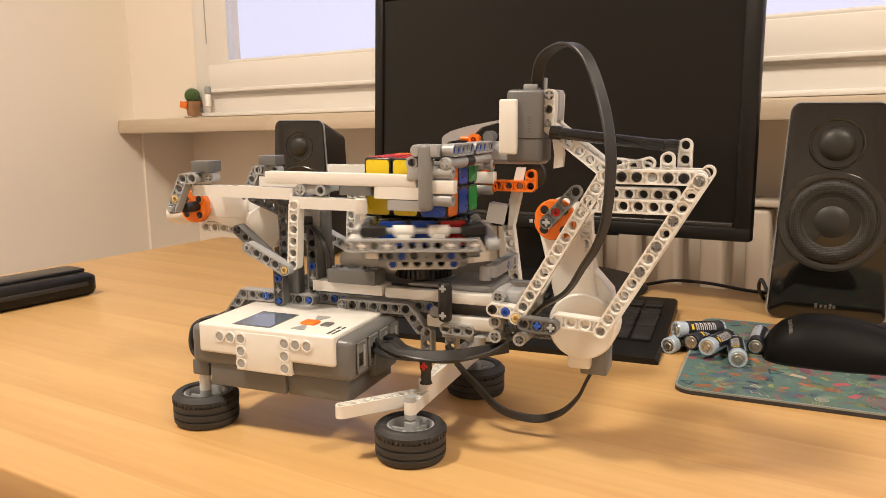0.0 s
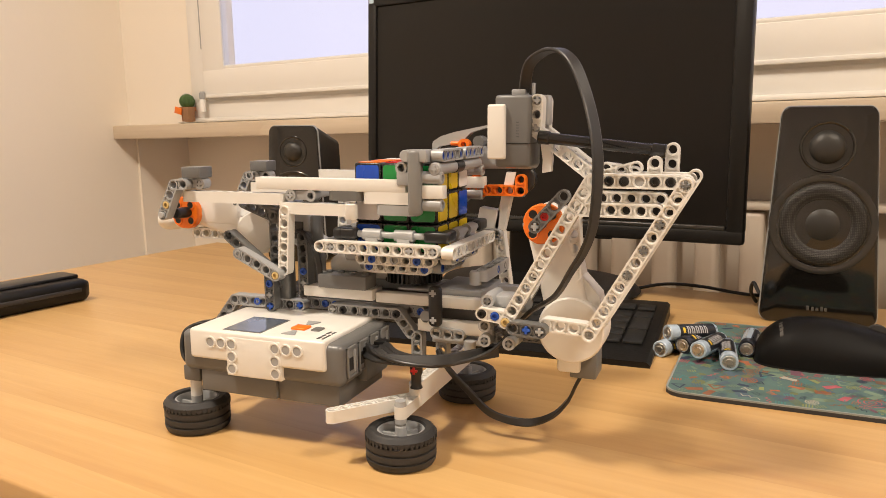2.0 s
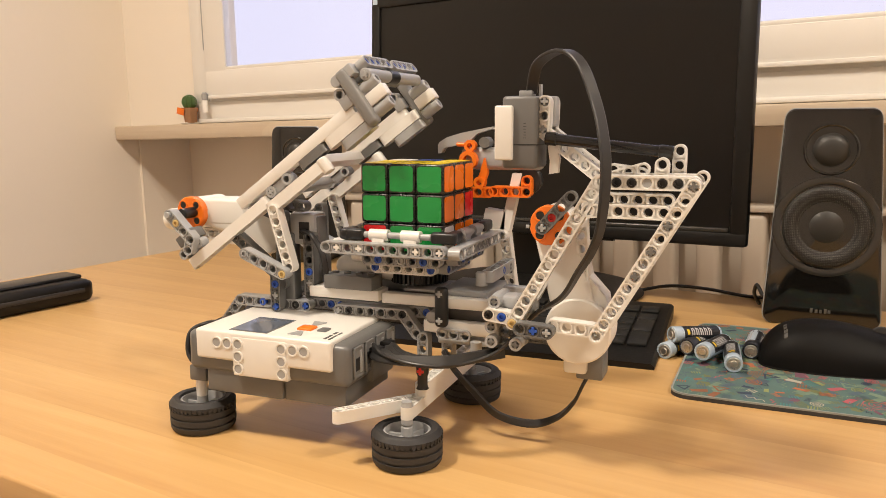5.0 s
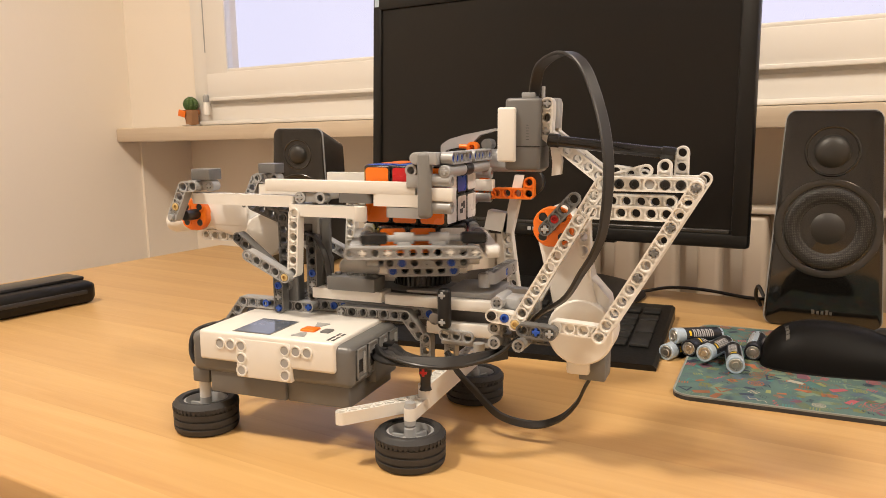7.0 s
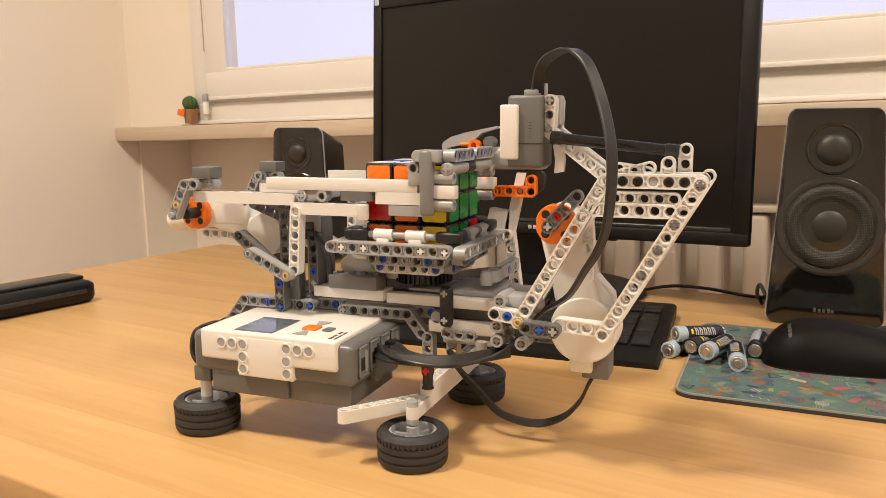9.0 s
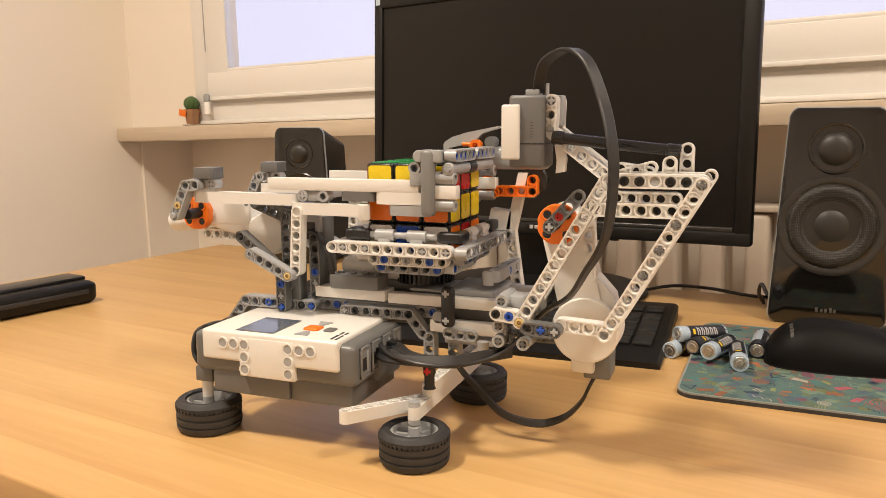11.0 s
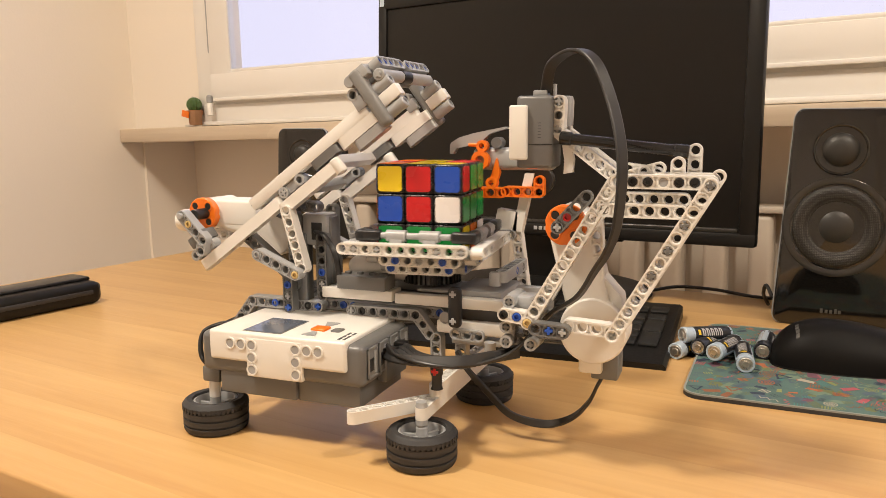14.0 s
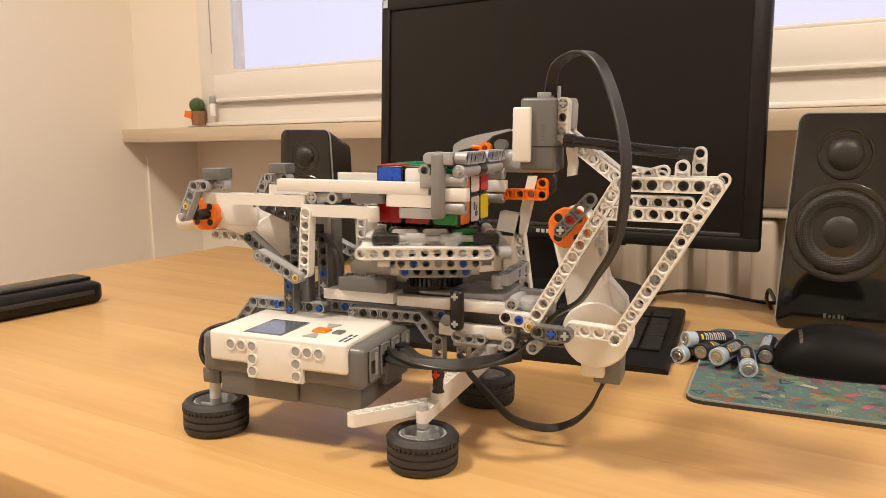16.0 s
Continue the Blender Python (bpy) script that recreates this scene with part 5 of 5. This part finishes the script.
def build_puzzle():
    i = 0
    for x in (-1, 0, 1):
        for y in (-1, 0, 1):
            for z in (-1, 0, 1):
                if (x, y, z) == (0, 0, 0):
                    continue
                c = Vector((x, y, z)) * 19.55
                bm = box(c.x - 9.72, c.x + 9.72, c.y - 9.72, c.y + 9.72, c.z - 9.72, c.z + 9.72, bevel=1.5, seg=3)
                ob = part("cube_piece", bm, CUBE_BLACK, puzzle)
                cubies[(x, y, z)] = ob
                for axis in range(3):
                    s = (x, y, z)[axis]
                    if not s:
                        continue
                    n = Vector([s if k == axis else 0 for k in range(3)])
                    bm = box(-8.2, 8.2, -8.2, 8.2, -0.2, 0.35)
                    up = [e for e in bm.edges if abs(e.verts[0].co.z - e.verts[1].co.z) > 0.4]
                    bmesh.ops.bevel(bm, geom=up, offset=2.0, segments=5, profile=0.5, affect="EDGES")
                    bmesh.ops.transform(bm, matrix=Matrix.Translation(c + n * 9.72) @ n.to_track_quat("Z", "Y").to_matrix().to_4x4(), verts=bm.verts[:])
                    st = part("sticker", bm, STICKER[COLOURS[i]], ob, smooth=None)
                    if COLOURS[i] == "W" and sorted((abs(x), abs(y), abs(z))) == [0, 0, 1]:
                        bm = box(-3.4, -0.4, -1, 4.6, 0.3, 0.45)
                        add_box(bm, -0.5, 4.4, -5, -1.6, 0.3, 0.46), add_box(bm, 1, 3.4, -1.2, 2.4, 0.3, 0.44)
                        bmesh.ops.transform(bm, matrix=Matrix.Translation(c + n * 9.72) @ n.to_track_quat("Z", "Y").to_matrix().to_4x4(), verts=bm.verts[:])
                        part("print_bar", bm, INK, ob, smooth=None)
                    i += 1


build_puzzle()

# ---- movement ----
# platform: seconds, degrees
TURN = [(0, -157), (0.1, -132), (0.2, -112), (0.3, -98), (0.4, -75), (0.5, -79), (0.6, -87), (0.7, -90), (1.0, -90), (1.1, -82), (1.2, -67), (1.3, -45), (1.4, -22), (1.5, -1), (1.6, 0),
        (3.1, 0), (3.2, 12), (3.3, 26), (3.4, 42), (3.5, 58), (3.6, 78), (3.7, 98), (3.8, 115), (3.9, 132), (4.0, 148), (4.1, 162), (4.2, 172), (4.3, 186), (4.4, 183), (4.5, 180), (5.0, 180),
        (5.1, 172), (5.2, 150), (5.3, 126), (5.4, 105), (5.5, 92), (5.6, 90), (6.8, 90), (6.9, 98), (7.0, 114), (7.1, 134), (7.2, 156), (7.3, 176), (7.4, 192), (7.5, 197), (7.6, 191), (7.7, 184), (7.8, 180),
        (10.0, 180), (10.1, 190), (10.2, 208), (10.3, 228), (10.4, 250), (10.5, 270), (10.6, 284), (10.7, 278), (10.8, 272), (10.9, 270), (12.0, 270), (12.1, 260), (12.2, 232), (12.3, 206),
        (12.4, 184), (12.5, 166), (12.6, 163), (12.7, 172), (12.8, 180), (13.05, 180), (13.2, 172), (13.3, 150), (13.4, 128), (13.5, 112), (13.6, 94), (13.7, 68), (13.8, 43), (13.9, 24), (14.0, 5), (14.1, 0),
        (15.6, 0), (15.7, -9), (15.8, -36), (15.9, -52), (16.0, -67)]
# what the cube does: kind, start, end ("layer": only the bottom layer turns with the platform; "whole": all of it)
DEEDS = [("layer", 0.0, 0.75, -90), ("whole", 1.0, 1.65, 0), ("tip", 2.1), ("layer", 3.1, 4.5, 180), ("whole", 5.0, 5.6, 90), ("tip", 5.83), ("layer", 6.8, 7.8, 180), ("tip", 7.8), ("tip", 9.1),
         ("layer", 10.0, 10.9, 270), ("tip", 11.0), ("layer", 12.0, 12.8, 180), ("whole", 13.0, 14.1, 0), ("tip", 14.62), ("layer", 15.6, 16.0, None)]
# tipping, by seconds since its start: cube angle, cube x, arm x, arm z, arm angle, cube yaw, cube y
TIP = [(0.0, 0, 0, -70.9, 155.9, 0, 0, 0), (0.1, 12, -6, -83, 160, 3, -1, 0.5), (0.2, 43, -14.5, -117, 172.5, 9, -8, 4.7), (0.3, 60, -18.5, -118.5, 168, 5, -12, 7.2), (0.4, 64, -20.1, -118.4, 167, 4.6, -13, 7.8),
       (0.5, 66.5, -15.5, -97, 162, 1.4, -12, 7.3), (0.6, 80, -4.5, -73, 158, 7, -4, 2.4), (0.7, 89, -1, -68.5, 155.8, 6.2, 0, 0), (0.75, 90, 0, -69.5, 155.9, 3, 0, 0), (0.8, 90, 0, -70.9, 155.9, 0, 0, 0)]
# opening (0: on the cube, 1: thrown back), seconds
OPEN = [(0, 0), (0.72, 0), (0.8, 0.17), (0.9, 0.62), (1.0, 1.2), (1.1, 1.03), (1.5, 1.0), (1.6, 0.55), (1.7, 0.1), (1.8, 0), (4.5, 0), (4.6, 0.17), (4.7, 0.62), (4.8, 1.08), (4.9, 1.0), (5.6, 1.0), (5.7, 0.5),
        (5.8, 0.06), (5.83, 0), (12.87, 0), (12.94, 0.2), (13.0, 0.47), (13.1, 1.08), (13.2, 1.0), (14.08, 1.0), (14.2, 0.42), (14.3, 0.03), (14.38, 0), (16, 0)]
ARM_OPEN = (-91.0, 157.8, 36.0)


def along(rows, t, k=1):
    for a, b in zip(rows, rows[1:]):
        if t <= b[0]:
            f = (t - a[0]) / (b[0] - a[0])
            return a[k] + (b[k] - a[k]) * min(max(f, 0), 1)
    return rows[-1][k]


def tip_at(t):
    for d in DEEDS:
        if d[0] == "tip" and d[1] <= t <= d[1] + 0.8:
            return t - d[1]
    return None


def arm_at(t):
    """Arm reference x, z and angle."""
    tip = tip_at(t)
    if tip is not None:
        return along(TIP, tip, 3), along(TIP, tip, 4), along(TIP, tip, 5)
    f = along(OPEN, t)
    lift = 7.0 * math.sin(math.pi * min(max(f, 0), 1))
    return ARM0[0] + f * (ARM_OPEN[0] - ARM0[0]), REST_Z + f * (ARM_OPEN[1] - REST_Z) + lift * 0.4, f * ARM_OPEN[2]


def on_arm(point, state):
    x, z, a = state
    dx, dz = point[0] - ARM0[0], point[1] - ARM0[1]
    c, s = math.cos(radians(a)), math.sin(radians(a))
    return x + dx * c - dz * s, z + dx * s + dz * c


def cube_motion():
    """Rows of the whole cube and of each piece, from the list of deeds."""
    flip = Matrix.Rotation(radians(-90), 3, "Y")           # right side goes up
    body = Matrix.Rotation(radians(0), 3, "Z")
    turns = {k: Matrix.Identity(3) for k in cubies}
    rows, piece_rows = [(0.0, (0, 0, 0), body.copy())], {k: [(0.0, turns[k].copy())] for k in cubies}
    for deed in DEEDS:
        kind, t0 = deed[0], deed[1]
        if kind == "tip":
            for tau, ang, dx, _, _, _, yaw, dy in TIP:
                z = 118.9 + 41.44 * math.sin(radians(45 + ang)) - CENTRE_Z
                rows.append((t0 + tau, (dx, z, dy), Matrix.Rotation(radians(yaw), 3, "Z") @ Matrix.Rotation(radians(-ang), 3, "Y") @ body))
            body = flip @ body
            continue
        t1, goal = deed[2], deed[3]
        base = {0: -180, 1: -90, 3: 0, 4: 180, 6: 90, 9: 180, 11: 270, 12: 180, 14: 0}[DEEDS.index(deed)]
        steps = [round(t0 + 0.1 * i, 3) for i in range(int(round((t1 - t0) / 0.1)) + 1)]
        if kind == "whole":
            for t in steps:
                rows.append((t, (0, 0, 0), Matrix.Rotation(radians(along(TURN, t) - base), 3, "Z") @ body))
            body = Matrix.Rotation(radians(goal - base), 3, "Z") @ body
            rows.append((t1, (0, 0, 0), body.copy()))
        else:
            low = [k for k in cubies if round((body @ turns[k] @ Vector(k)).z) == -1]
            axis = body.inverted() @ Vector((0, 0, 1))
            for t in steps:
                a = along(TURN, t) - base
                if DEEDS.index(deed) == 0 and t == 0:
                    for k in low:
                        piece_rows[k] = []
                for k in low:
                    piece_rows[k].append((t, Matrix.Rotation(radians(a), 3, axis) @ turns[k]))
            if goal is not None:
                for k in low:
                    turns[k] = Matrix.Rotation(radians(goal - base), 3, axis) @ turns[k]
                    piece_rows[k].append((t1 + 0.02, turns[k].copy()))
    rows.append((16.0, (0, 0, 0), body.copy()))
    for k in cubies:
        if piece_rows[k][-1][0] < 15.99:
            piece_rows[k].append((16.0, turns[k].copy()))
    return rows, piece_rows


def motions():
    walk(platform, [(t, pose(0, 0, 0, 0, 0, a)) for t, a in TURN])
    times = sorted({round(t, 2) for t, _ in OPEN} | {round(d[1] + r[0], 2) for d in DEEDS if d[0] == "tip" for r in TIP})
    states = [(t, arm_at(t)) for t in times]
    walk(arm, [(t, at(s[0], 0, s[1], 0, -s[2], 0)) for t, s in states])
    crank_rows, lever_rows, link_rows = [], [], []
    for t, s in states:
        px, pz = on_arm(CRANK_PIN0, s)
        crank_rows.append((t, math.degrees(math.atan2(pz - CRANK_AXLE[1], px - CRANK_AXLE[0]))))
        jx, jz = on_arm(LEVER_TOP0, s)
        dx, dz = jx - LINK_FOOT[0], jz - LINK_FOOT[1]
        d = min(max(math.hypot(dx, dz), 16.5), 79.0)
        a0 = math.atan2(dz, dx)
        k = min(max((32 ** 2 + d * d - 47.7 ** 2) / (2 * 32 * d), -1), 1)
        al = a0 - math.acos(k)
        yx, yz = LINK_FOOT[0] + 32 * math.cos(al), LINK_FOOT[1] + 32 * math.sin(al)
        link_rows.append((t, math.degrees(al)))
        lever_rows.append((t, yx, yz, math.degrees(math.atan2(jz - yz, jx - yx))))
    for c, y in cranks:
        walk(c, [(t, at(CRANK_AXLE[0], y, CRANK_AXLE[1], 0, -a, 0)) for t, a in crank_rows])
    for ln, y in links:
        walk(ln, [(t, at(LINK_FOOT[0], y, LINK_FOOT[1], 0, -a, 0)) for t, a in link_rows])
    for lv, y in levers:
        walk(lv, [(t, at(x, y, z, 0, -a, 0)) for t, x, z, a in lever_rows])
    rows, piece_rows = cube_motion()
    walk(puzzle, [(t, Matrix.Translation(Vector((p[0], p[2], CENTRE_Z + p[1])) * MM) @ r.to_4x4()) for t, p, r in rows])
    for k, ob in cubies.items():
        walk(ob, [(t, r.to_4x4()) for t, r in piece_rows[k]])


motions()
